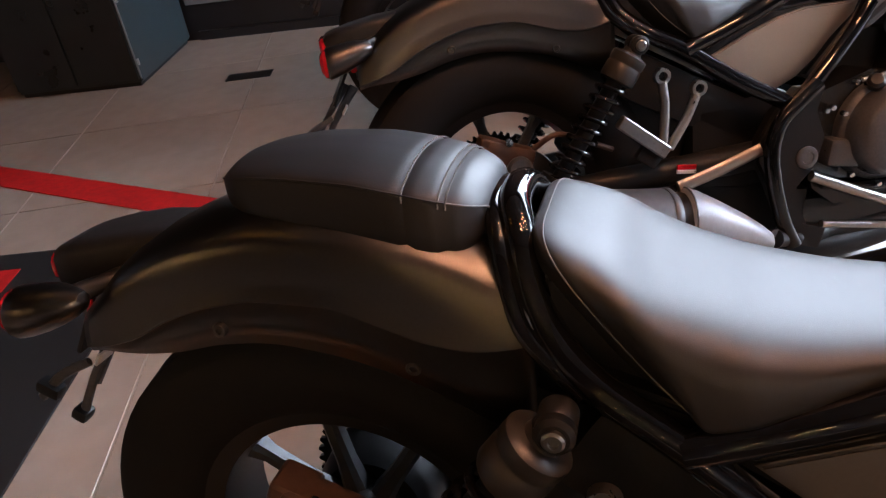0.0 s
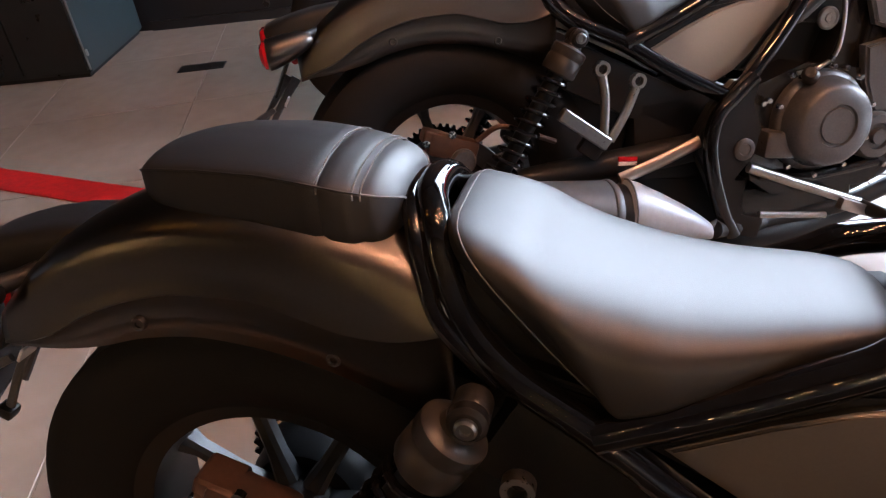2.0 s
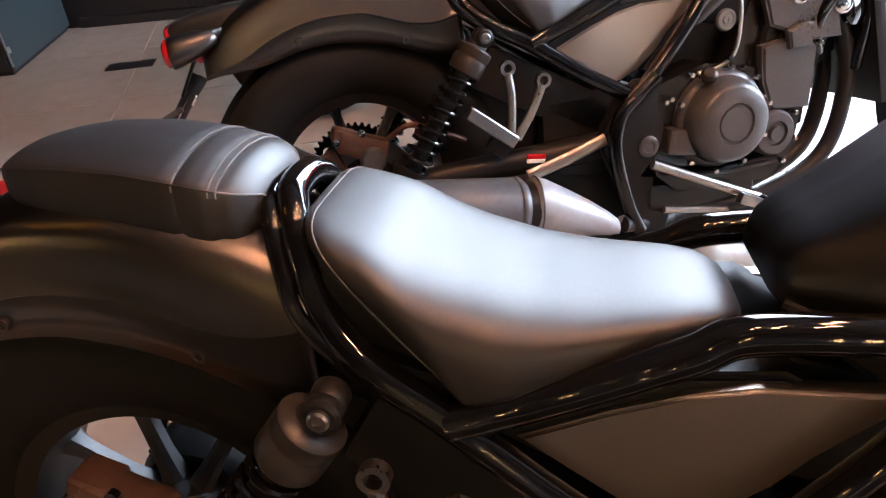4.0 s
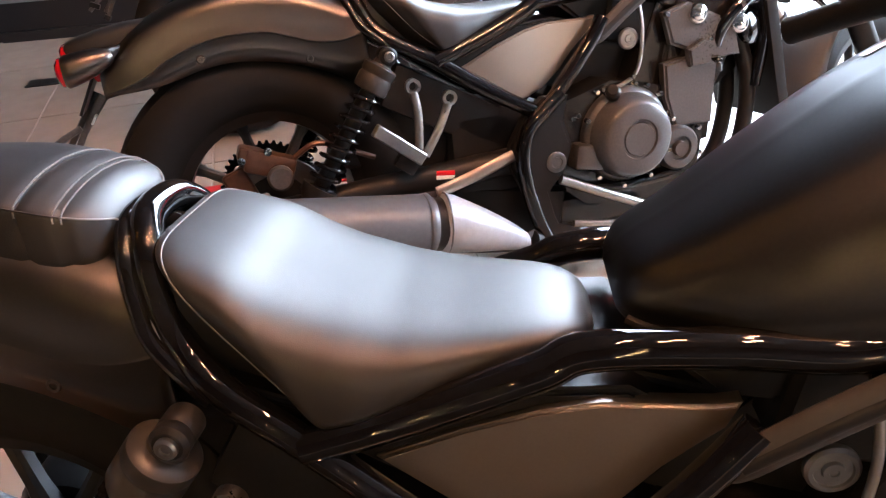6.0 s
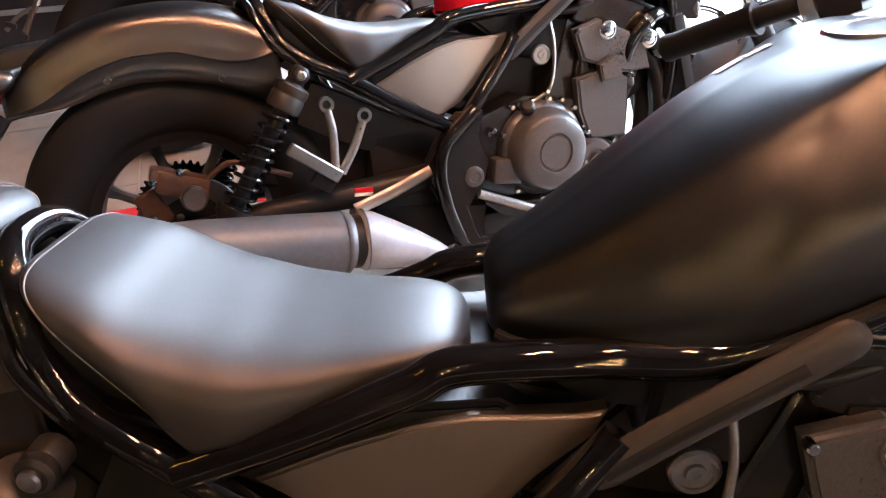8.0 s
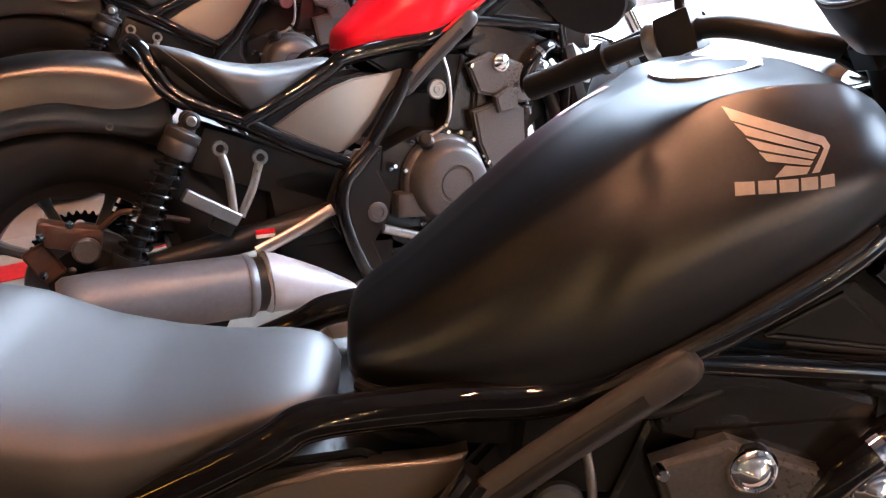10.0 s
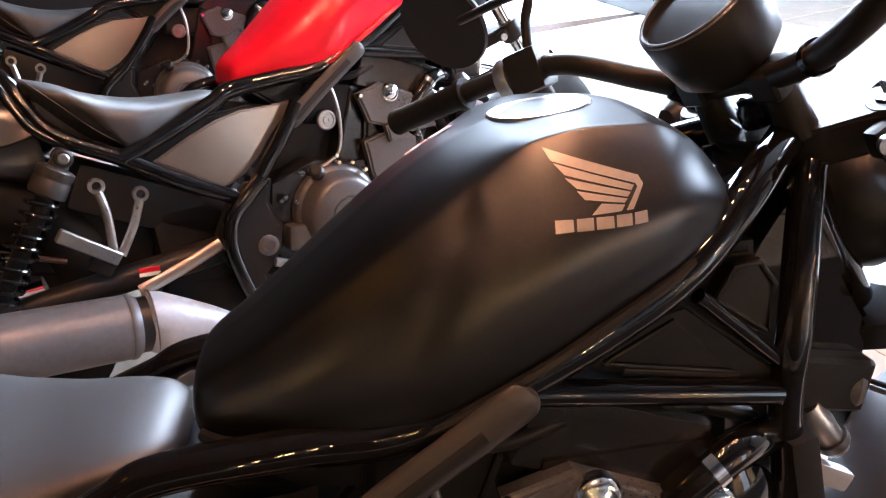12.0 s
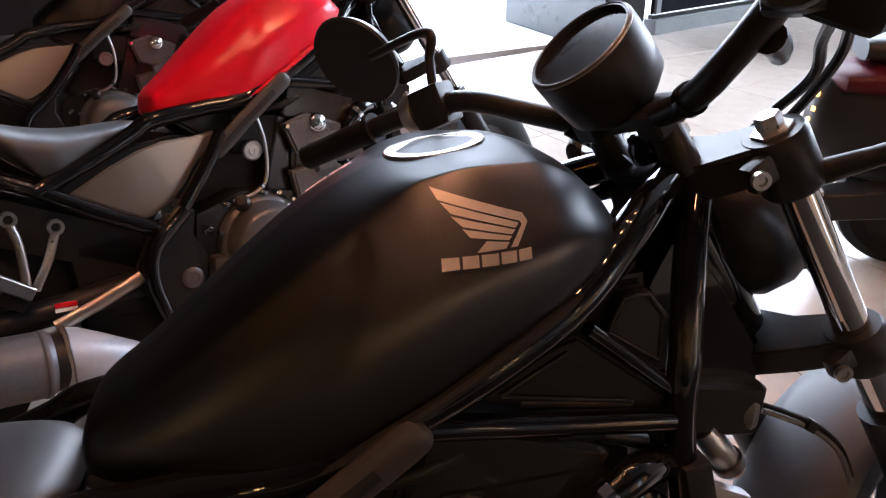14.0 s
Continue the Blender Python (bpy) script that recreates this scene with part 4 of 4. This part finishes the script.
    for s in (-1, 1):
        part("riser", tube([S(-.01, s * .045, .02), STEER @ Vector((loc[1].x, s * .045, loc[1].z))], [.019, .016], 20, 2), M_SATIN, bar)
        part("riser_clamp", block((.045, .032, .03), STEER @ pose(loc[1].x, s * .045, loc[1].z + .004), .008, 3), M_SATIN, bar)
    part("ignition_lock", lathe([(0, 0), (.021, 0), (.021, .016), (.017, .022), (.017, .027), (.012, .030), (.004, .030), (.004, .027), (0, .027)], S(.0, 0, .03), ax_d, 20), M_GLOSS, bike, "black ignition lock")
    part("stem_nut", lathe([(0, 0), (.019, 0), (.019, .010), (.014, .014), (0, .014)], S(.034, 0, .028), ax_d, 6), M_ALLOY, bike)
    gd = Vector((-.66, -.10, .745)).normalized()
    gc = Vector((1.09, .0, 1.01))
    gauge = part("gauge", lathe([(0, -.075), (.04, -.075), (.054, -.06), (.058, -.03), (.058, 0), (.056, .004), (.052, .004), (.051, -.003), (0, -.003)], gc, gd, 48), M_SATIN, bike, "round black instrument gauge")
    part("glass", lathe([(0, 0), (.051, 0), (.051, .001), (0, .001)], gc - gd * .003, gd, 40), M_GLASS, gauge, "dark display glass")
    part("bezel", lathe([(.0515, .0), (.0545, .005), (.0575, .002), (.0575, -.002)], gc, gd, 48, closed=True), M_CASE, gauge, "dark metal bezel")
    for s in (-1, 1):
        fs = part("front_signal_stalk", tube([S(.05, -s * .13, -.03), S(.075, -s * .175, -.028), S(.09, -s * .21, -.026)], [.013, .010, .011], 12), M_SATIN, bike, "black front turn signal")
        part("signal_body", lathe([(0, -.03), (.015, -.027), (.027, -.01), (.031, .012), (.031, .02), (0, .02)], S(.10, -s * .235, -.025), STEER.to_3x3() @ Vector((1, 0, -.3)), 28), M_SATIN, fs)
        part("lens", lathe([(0, 0), (.029, 0), (.02, .008), (0, .010)], Vector(S(.10, -s * .235, -.025)) + (STEER.to_3x3() @ Vector((1, 0, -.3))).normalized() * .02, STEER.to_3x3() @ Vector((1, 0, -.3)), 28), M_AMBER, fs)
    for pts in ([(1.10, .06, .92), (1.2, .04, .85), (1.15, .02, .72)], [(1.14, .03, .90), (1.22, -.02, .80), (1.16, -.04, .60)], [(1.12, .05, .93), (1.27, .02, .80), (1.17, .0, .62)],
                [(1.17, -.24, 1.04), (1.235, -.15, 1.01), (1.262, -.11, .975), (1.258, -.04, .92), (1.22, .0, .84)], [(1.18, -.25, 1.06), (1.262, -.15, 1.02), (1.285, -.11, .985), (1.29, -.04, .92), (1.24, .01, .84)]):
        part("cable", tube(pts, .0052, 8), M_SATIN, bike)
    part("side_stand", tube([(.62, .12, .2), (.60, .22, .08), (.58, .30, .0)], .012, 10), M_SATIN, bike)
    return bike


# ---- setting ----
M_TILE = mat("beige_floor_tile", (0.37, 0.315, 0.265), 0.26, 0.0, 12, 0.1, 0.02, 200, large=1.5, rough_vary=0.02, spec=0.3)
M_GROUT = mat("pale_grout", (0.36, 0.32, 0.27), 0.8, 0, 60, 0.15)
M_DARKWALL = mat("black_wall_panel", (0.012, 0.012, 0.014), 0.35, 0, 8, 0.2)
M_CAB = mat("dark_green_cabinet", (0.012, 0.015, 0.016), 0.3, 0.1, 10, 0.2)
M_PLASTER = mat("grey_plaster", (0.35, 0.33, 0.31), 0.8, 0, 6, 0.1)
M_TAPE = mat("red_floor_tape", (0.6, 0.02, 0.02), 0.5, 0, 40, 0.2, 1.0, 70)
M_CEIL = mat("dark_ceiling", (0.06, 0.059, 0.058), 0.7, 0, 4, 0.15)
M_SKY2 = mat("street_daylight", (0.85, 0.93, 1.0), 1.0, emit=SOUTH_GLOW, vary=0.05, large=0.3)
M_SKY = mat("bright_daylight", (0.85, 0.93, 1.0), 1.0, emit=WINDOW_GLOW, vary=0.05, large=0.3)
M_FILL_BULB = mat("added_fill_bulb", (1.0, 0.43, 0.19), 1.0, emit=FILL_BULB_GLOW, vary=0.02)
M_SPOT = mat("warm_spot_bulb", (1.0, 0.43, 0.19), 1.0, emit=SPOT_GLOW, vary=0.02)
M_STRING = mat("warm_string_bulb", (1.0, 0.55, 0.2), 1.0, emit=STRING_GLOW, vary=0.02)
M_AMBERBULB = mat("amber_bulb", (1.0, 0.43, 0.05), 1.0, emit=AMBER_GLOW, vary=0.02)
M_FRAME = mat("grey_window_frame", (0.22, 0.24, 0.25), 0.4, 0.3, 30, 0.1)
M_WARM = mat("ochre_reflection_card", (0.4, 0.26, 0.13), 0.8, 0, 6, 0.1)
M_PAVE = mat("pale_paving", (0.75, 0.75, 0.75), 0.6, 0, 30, 0.1)
M_MAT = mat("dark_floor_mat", (0.01, 0.0105, 0.011), 0.7, 0, 80, 0.3, 0.3, 300)


def setting(ob, label, category=""):
    return tagged(ob, label, category, kind="structure")


def slab(name, u0, u1, v0, v1, z0, z1, material, label, bevel=0.0):
    bm = block((u1 - u0, v1 - v0, z1 - z0), RM @ pose((u0 + u1) / 2, (v0 + v1) / 2, (z0 + z1) / 2), bevel)
    return setting(part(name, bm, material, None, smooth=False), label, name.split("_")[0])


TILE = 0.70
H = 5.9
floor = slab("floor", -8, 9, -5, 3.6, -0.1, -0.003, M_GROUT, "pale grout between large floor tiles")
slab("ceiling", -8.2, 9.2, -5.2, 3.85, H, H + .1, M_CEIL, "plain black-painted ceiling")
slab("wall_west", -8.2, -8, -5.2, 3.85, -0.1, H, M_DARKWALL, "black panelled wall")
# The east window is unseen, added to give the tank its white spot.
slab("wall_east_sill", 9, 9.2, -5.2, 3.85, -0.1, 1.2, M_PLASTER, "grey plaster wall")
slab("wall_east_head", 9, 9.2, -5.2, 3.85, 5.3, H, M_PLASTER, "grey plaster wall")
slab("wall_east_pier", 9, 9.2, -5.2, -.6, 1.2, 5.3, M_PLASTER, "grey plaster wall")
slab("backdrop_east", 9.6, 9.7, -1.2, 4.2, .9, 5.6, M_SKY, "unseen glow added for the white spot on the tank")
for v in (-.6, .95, 2.5):
    slab("window_post_east", 9.05, 9.12, v, v + .07, 1.2, 5.3, M_FRAME, "grey window post")
# unseen south front; window placed by the pale reflection in the side covers
slab("wall_south", -8, 4.1, -5.2, -5, -0.1, H, M_DARKWALL, "black panelled wall")
slab("wall_south_end", 5.2, 9, -5.2, -5, -0.1, H, M_DARKWALL, "black panelled wall")
slab("wall_south_head", 4.1, 5.2, -5.2, -5, 2.0, H, M_DARKWALL, "black panel above the window")
# Unseen ochre panels, added so the side covers mirror a bronze tone.
slab("wall_panel_west", 2.9, 4.1, -4.995, -4.96, .02, 1.5, M_WARM, "unseen ochre panel added for bronze reflections in the side covers")
slab("wall_panel_east", 5.2, 6.6, -4.995, -4.96, .02, 1.5, M_WARM, "unseen ochre panel added for bronze reflections in the side covers")
slab("backdrop_south", 3, 12, -6.6, -6.5, -0.3, 4, M_SKY2, "bright street outside the window")
# north front: black panels, the open shop front, then dark glazing on a grey base
slab("wall_north_dark", -8, 0.9, 3.6, 3.85, -0.1, H, M_DARKWALL, "black panelled wall")
slab("wall_north_panel", 0.9, 1.3, 3.6, 3.85, -0.1, .55, M_DARKWALL, "black panelled wall")
# Unseen panel, added to trim the daylight mirrored in the tank and seat.
slab("wall_north_upper", 0.9, 1.5, 3.6, 3.85, .55, 4.2, M_DARKWALL, "black panelled wall")
slab("wall_north_head", 0.9, 9, 3.6, 3.85, 4.2, H, M_DARKWALL, "dark beam above the shop front")
BASE = pose(3.735, 4.55, 0, 0, 0, 18.7)
setting(part("wall_north_base", block((4.4, .12, .11), BASE @ pose(2.2, .06, .052), .004), M_FRAME, None, smooth=False), "grey base under the shop window", "wall")
slab("pavement_outside", -3, 12, 3.85, 7.4, -0.1, -0.004, M_PAVE, "pale paving outside the shop front")
slab("backdrop", -5, 14, 7.4, 7.5, -0.3, 9.5, M_SKY, "bright daylight outside the shop front")
# glazed black panels on the left of the shop front
for u0, u1 in ((-1.58, -0.2), (-0.15, 1.25)):
    slab("trim_rail", u0, u1, 3.585, 3.6, .20, .225, M_FRAME, "thin grey panel rail")
    slab("trim_post", u0, u0 + .025, 3.585, 3.6, .225, 2.15, M_FRAME, "thin grey panel post")
slab("baseboard", -1.55, 1.3, 3.58, 3.6, -.003, .05, M_DARKWALL, "black skirting")
# shop window on the right: glazing bars over the grey base
setting(part("window_bar", block((4.4, .05, .03), BASE @ pose(2.2, .06, .125), .003), M_SATIN, None, smooth=False), "dark window bar on the grey base", "window")
setting(part("window_glass", block((4.4, .01, 2.4), BASE @ pose(2.2, .06, 1.345), 0), M_GLASS, None, smooth=False), "dark window glass", "window")
for k in range(4):
    setting(part("window_post", block((.05, .06, 2.4), BASE @ pose(.05 + 1.1 * k, .06, 1.345), .003), M_FRAME, None, smooth=False), "grey window post", "window")
M_DRED = mat("dark_red_gloss", (0.06, 0.002, 0.006), 0.42, 0.0, 60, 0.15, spec=0.2)
M_TEAL = mat("dark_teal_laminate", (0.03, 0.045, 0.05), 0.35, 0, 20, 0.1)
M_GLOW_AMBER = mat("lit_amber_lamp", (1.0, 0.5, 0.12), 0.4, emit=4.0, vary=0.03)
M_BLUE = mat("pale_blue_flat", (0.25, 0.38, 0.55), 0.5, 0, 30, 0.1)
TM = pose(-1.434, 2.173, 0, 0, 0, 19)
IR = RM.inverted()
bm0 = None
for i in range(-9, 16):
    for j in range(-11, 6):
        m = TM @ pose((i + .5) * TILE, (j + .5) * TILE, -.01)
        c = IR @ m.translation
        if not (-6 < c.x < 8 and -4.6 < c.y < 3.75):
            continue
        if bm0 is None:
            bm0 = part("floor_tile", block((TILE - .006, TILE - .006, .02), None, .0015, 1), M_TILE, floor, smooth=False)
            bm0.matrix_basis = m
        else:
            again(bm0, m)

bike1 = motorcycle("motorcycle", M_TANK, True, "matte dark grey cruiser motorcycle with pillion pad, parked on its stand")
bike1.matrix_basis = pose(0, 0, 0, -10, 0, 0)
bike2 = motorcycle("motorcycle", M_RED, False, "cruiser motorcycle with glossy red tank, parked mid row")
bike2.matrix_basis = pose(.036, .889, 0, -11.6, 1.0, 23.9)
bike3 = motorcycle("motorcycle", M_TANK, False, "grey cruiser motorcycle at the far end of the row")
bike3.matrix_basis = pose(-.443, 2.026, 0, -10.2, 0, 17.2)

# cabinet, tape, drain
def thing(name, bm, material, label, category, smooth=False):
    return tagged(part(name, bm, material, None, smooth=smooth), label, category)

cab = new("cabinet")
tagged(cab, "tall black cabinet standing on the tiles", "cabinet")
cab.matrix_basis = RM @ pose(-1.93, 3.22, 0)
part("body", block((.64, .70, 2.14), pose(0, .004, 1.09), .004), M_CAB, cab, smooth=False)
part("plinth", block((.62, .68, .03), pose(0, 0, .016), .002), M_SATIN, cab, smooth=False)
for dx in (-.16, .16):
    part("door", block((.312, .018, 2.10), pose(dx, -.354, 1.09), .003), M_CAB, cab, smooth=False)
part("side_panel", block((.012, .69, 2.12), pose(.325, 0, 1.09), .002), M_TEAL, cab, "dark teal side panel", smooth=False)
# Grey strip standing in for the highlight along the cabinet's corner.
part("edge_highlight", block((.008, .008, 2.10), pose(.327, -.350, 1.09), .002), M_FRAME, cab, smooth=False)
for z in (.12, .42, .75):
    part("hinge", block((.010, .014, .03), pose(.333, -.34, z), .002), M_ALLOY, cab, "small bright hinge", smooth=False)
thing("floor_tape", block((3.4, .13, .003), pose(-1.6, 1.43, .002, 0, 0, -11.5), 0), M_TAPE, "red dimpled tape stuck on the floor", "tape")
thing("floor_tape", block((.75, .10, .003), pose(-.34, 1.555, .0025, 0, 0, 17), 0), M_TAPE, "short red dimpled tape on the floor", "tape")
thing("floor_drain", block((.22, .09, .004), pose(-1.61, 2.59, .002, 0, 0, 15), 0), M_SATIN, "dark metal floor drain cover", "drain")

thing("door_column", block((.34, 1.3, 2.6), RM @ pose(4.05, 4.1, 1.3), .006), M_CAB, "dark brown column beside the open shop front", "column")
# Flat pale blue square on the tiles.
thing("floor_square", block((.34, .34, .002), RM @ pose(3.2, 2.95, .0015), 0), M_BLUE, "pale blue square on the floor", "sticker")

# scooter parked behind the first motorcycle's nose
sc = new("scooter")
tagged(sc, "black and red scooter with lit amber lamps, parked on the tiles", "scooter")
sc.matrix_basis = pose(2.40, 1.33, 0, 0, 0, -28)
bm = bmesh.new()
skin(bm, [superring(x, 0, z, w, h, l, 2.6, 24) for x, z, w, h, l in ((0, .48, .05, .10, .10), (.03, .48, .09, .13, .14), (.15, .47, .13, .16, .18), (.4, .45, .15, .16, .20), (.8, .42, .14, .14, .18), (1.2, .40, .12, .12, .14))])
part("body", bm, M_SATIN, sc, "black scooter body")
bm = bmesh.new()
skin(bm, [superring(x, 0, z, w, h, l, 2.6, 24) for x, z, w, h, l in ((.02, .585, .04, .02, .02), (.06, .59, .11, .035, .04), (.2, .60, .15, .05, .05), (.5, .61, .16, .06, .06), (.9, .62, .14, .06, .06), (1.0, .62, .08, .03, .03))])
part("tail_panel", bm, M_DRED, sc, "dark red glossy panel")
bm = bmesh.new()
skin(bm, [superring(x, 0, z, w, h, l, 3, 20) for x, z, w, h, l in ((.1, .675, .08, .03, .03), (.3, .69, .13, .05, .05), (.8, .70, .14, .05, .06), (1.0, .69, .10, .03, .04))])
part("seat", bm, M_SATIN, sc, "black scooter seat")
for y, z in ((-.05, .575), (-.045, .53), (-.03, .49), (-.04, .455)):
    part("lamp", block((.012, .022, .014), pose(.003 if abs(y) > .042 else -.004, y, z - .03, 0, 0, -30), .004), M_GLOW_AMBER, sc, "lit amber lamp")
part("muffler_end", block((.20, .10, .085), pose(.13, -.165, .262, 0, -8, 0), .012, 3), M_SATIN, sc, "black muffler end")
bm = bmesh.new()
for dy, dz, sy, sz in ((0, .033, .13, .014), (0, -.033, .13, .014), (.06, 0, .014, .08), (-.06, 0, .014, .08)):
    block((.02, sy, sz), pose(.025, -.165 + dy, .268 + dz, 0, -8, 0), .003, bm=bm)
part("silver_frame", bm, M_SHIELD, sc, "silver frame round the opening", smooth=False)
for x in (.35, 1.35):
    part("tyre", lathe([(.15, -.045), (.19, -.05), (.215, -.03), (.22, 0), (.215, .03), (.19, .05), (.15, .045)], (x, 0, .22), (0, 1, 0), 40, closed=True), M_RUBBER, sc, "black scooter tyre")
    part("wheel", lathe([(0, -.03), (.15, -.03), (.155, 0), (.15, .03), (0, .03)], (x, 0, .22), (0, 1, 0), 40), M_SATIN, sc)
part("fork", tube([(1.35, 0, .22), (1.2, 0, .55), (1.1, 0, .9)], .03, 12, 4), M_SATIN, sc)

# mat at the tail of the first motorcycle
thing("floor_mat", block((1.3, 1.7, .006), pose(-1.62, .16, .003, 0, 0, 14), .002), M_MAT, "dark grey floor mat with a red strip", "mat")
# Unseen dark sheet, added so the near bike's flank mirrors less floor.
thing("floor_dark_sheet", block((5.2, 2.3, .006), pose(1.6, -1.62, .003, 0, 0, 0), .002), M_MAT, "dark sheet added on the unseen floor to darken reflections", "mat")
thing("floor_tape", block((.9, .12, .003), pose(-1.98, .78, .0085, 0, 0, 14), 0), M_TAPE, "red tape across the dark mat", "tape")

# pendant lamps: rails with rows of small warm globes
def pendant(name, label, m, drop, n, rows, gap, row_gap, r, material, steps=0.0):
    """A frame of rails hung from the ceiling, with n small globes on each; steps lowers every next row."""
    fix = new(name)
    tagged(fix, label, "lamp", "pendant lamps")
    fix.matrix_basis = m
    ln, globe = n * gap, None
    for j in range(rows):
        y, z = row_gap * (j - (rows - 1) / 2), -steps * j
        part("rail", block((ln, .02, .012), pose(0, y, z + .08), .003), M_SATIN, fix)
        for s in (-1, 1):
            part("rod", tube([(s * ln * .45, y, z + .08), (s * ln * .45, y, drop)], .004, 6, 1), M_SATIN, fix)
        for i in range(n):
            p = pose(-ln / 2 + gap * (i + .5 + .25 * (j % 2)), y, z + .02 * math.sin(2.3 * i + j))
            if globe is None:
                globe = part("globe", lathe([(r * math.sin(a), -r * math.cos(a)) for a in np.linspace(0, math.pi, 7)], (0, 0, 0), (0, 0, 1), 10), material, fix, "warm glowing globe")
                globe.matrix_basis = p
            else:
                again(globe, p, fix)


pendant("pendant_lamp", "wide pendant frame with two rows of bright warm globes", pose(1.5, .4, 2.8), H - 2.8, 4, 2, .32, .38, .03, M_SPOT)
pendant("pendant_lamp", "square pendant frame with two rows of bright warm globes", pose(.72, -.4, 2.8), H - 2.8, 3, 2, .24, .3, .028, M_SPOT)
pendant("pendant_lamp", "small pendant frame with amber glowing globes", pose(-1.72, -.42, 2.8), H - 2.8, 3, 2, .17, .17, .034, M_AMBERBULB)


# Unseen lamps, added only to light the ochre panels.
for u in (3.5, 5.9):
    pendant("panel_fill_lamp", "unseen rail of warm globes added to light an ochre panel", RM @ pose(u, -4.6, 1.75), H - 1.75, 6, 1, .16, .16, .03, M_FILL_BULB)


def string_lamp(x, y, top, n=9, gap=.13, r=.011, strings=2):
    """One or two strings of tiny bulbs hanging from the ceiling side by side."""
    fix = new("string_lamp")
    tagged(fix, "two hanging strings of tiny warm bulbs" if strings == 2 else "one hanging string of widely spaced warm bulbs", "lamp", "string lamps")
    fix.matrix_basis = pose(x, y, 0)
    globe = None
    for k in range(strings):
        part("cord", tube([(.13 * k, 0, H), (.13 * k, 0, top - gap * n)], .003, 6, 1), M_SATIN, fix)
        for i in range(n):
            p = pose(.13 * k + .012 * (-1) ** i, .008, top - gap * (i + .4 * k))
            if globe is None:
                globe = part("bulb", lathe([(r * math.sin(a), -r * math.cos(a)) for a in np.linspace(0, math.pi, 6)], (0, 0, 0), (0, 0, 1), 8), M_STRING, fix, "tiny warm bulb")
                globe.matrix_basis = p
            else:
                again(globe, p, fix)


for x, y in ((4.3, -3.4), (2.9, -3.9), (1.5, -4.2), (-3.2, -2.6)):
    string_lamp(x, y, 2.1)
for x, y in ((-.02, -2.4), (.66, -2.55)):
    string_lamp(x, y, 2.42, 8, .24, .011, 1)
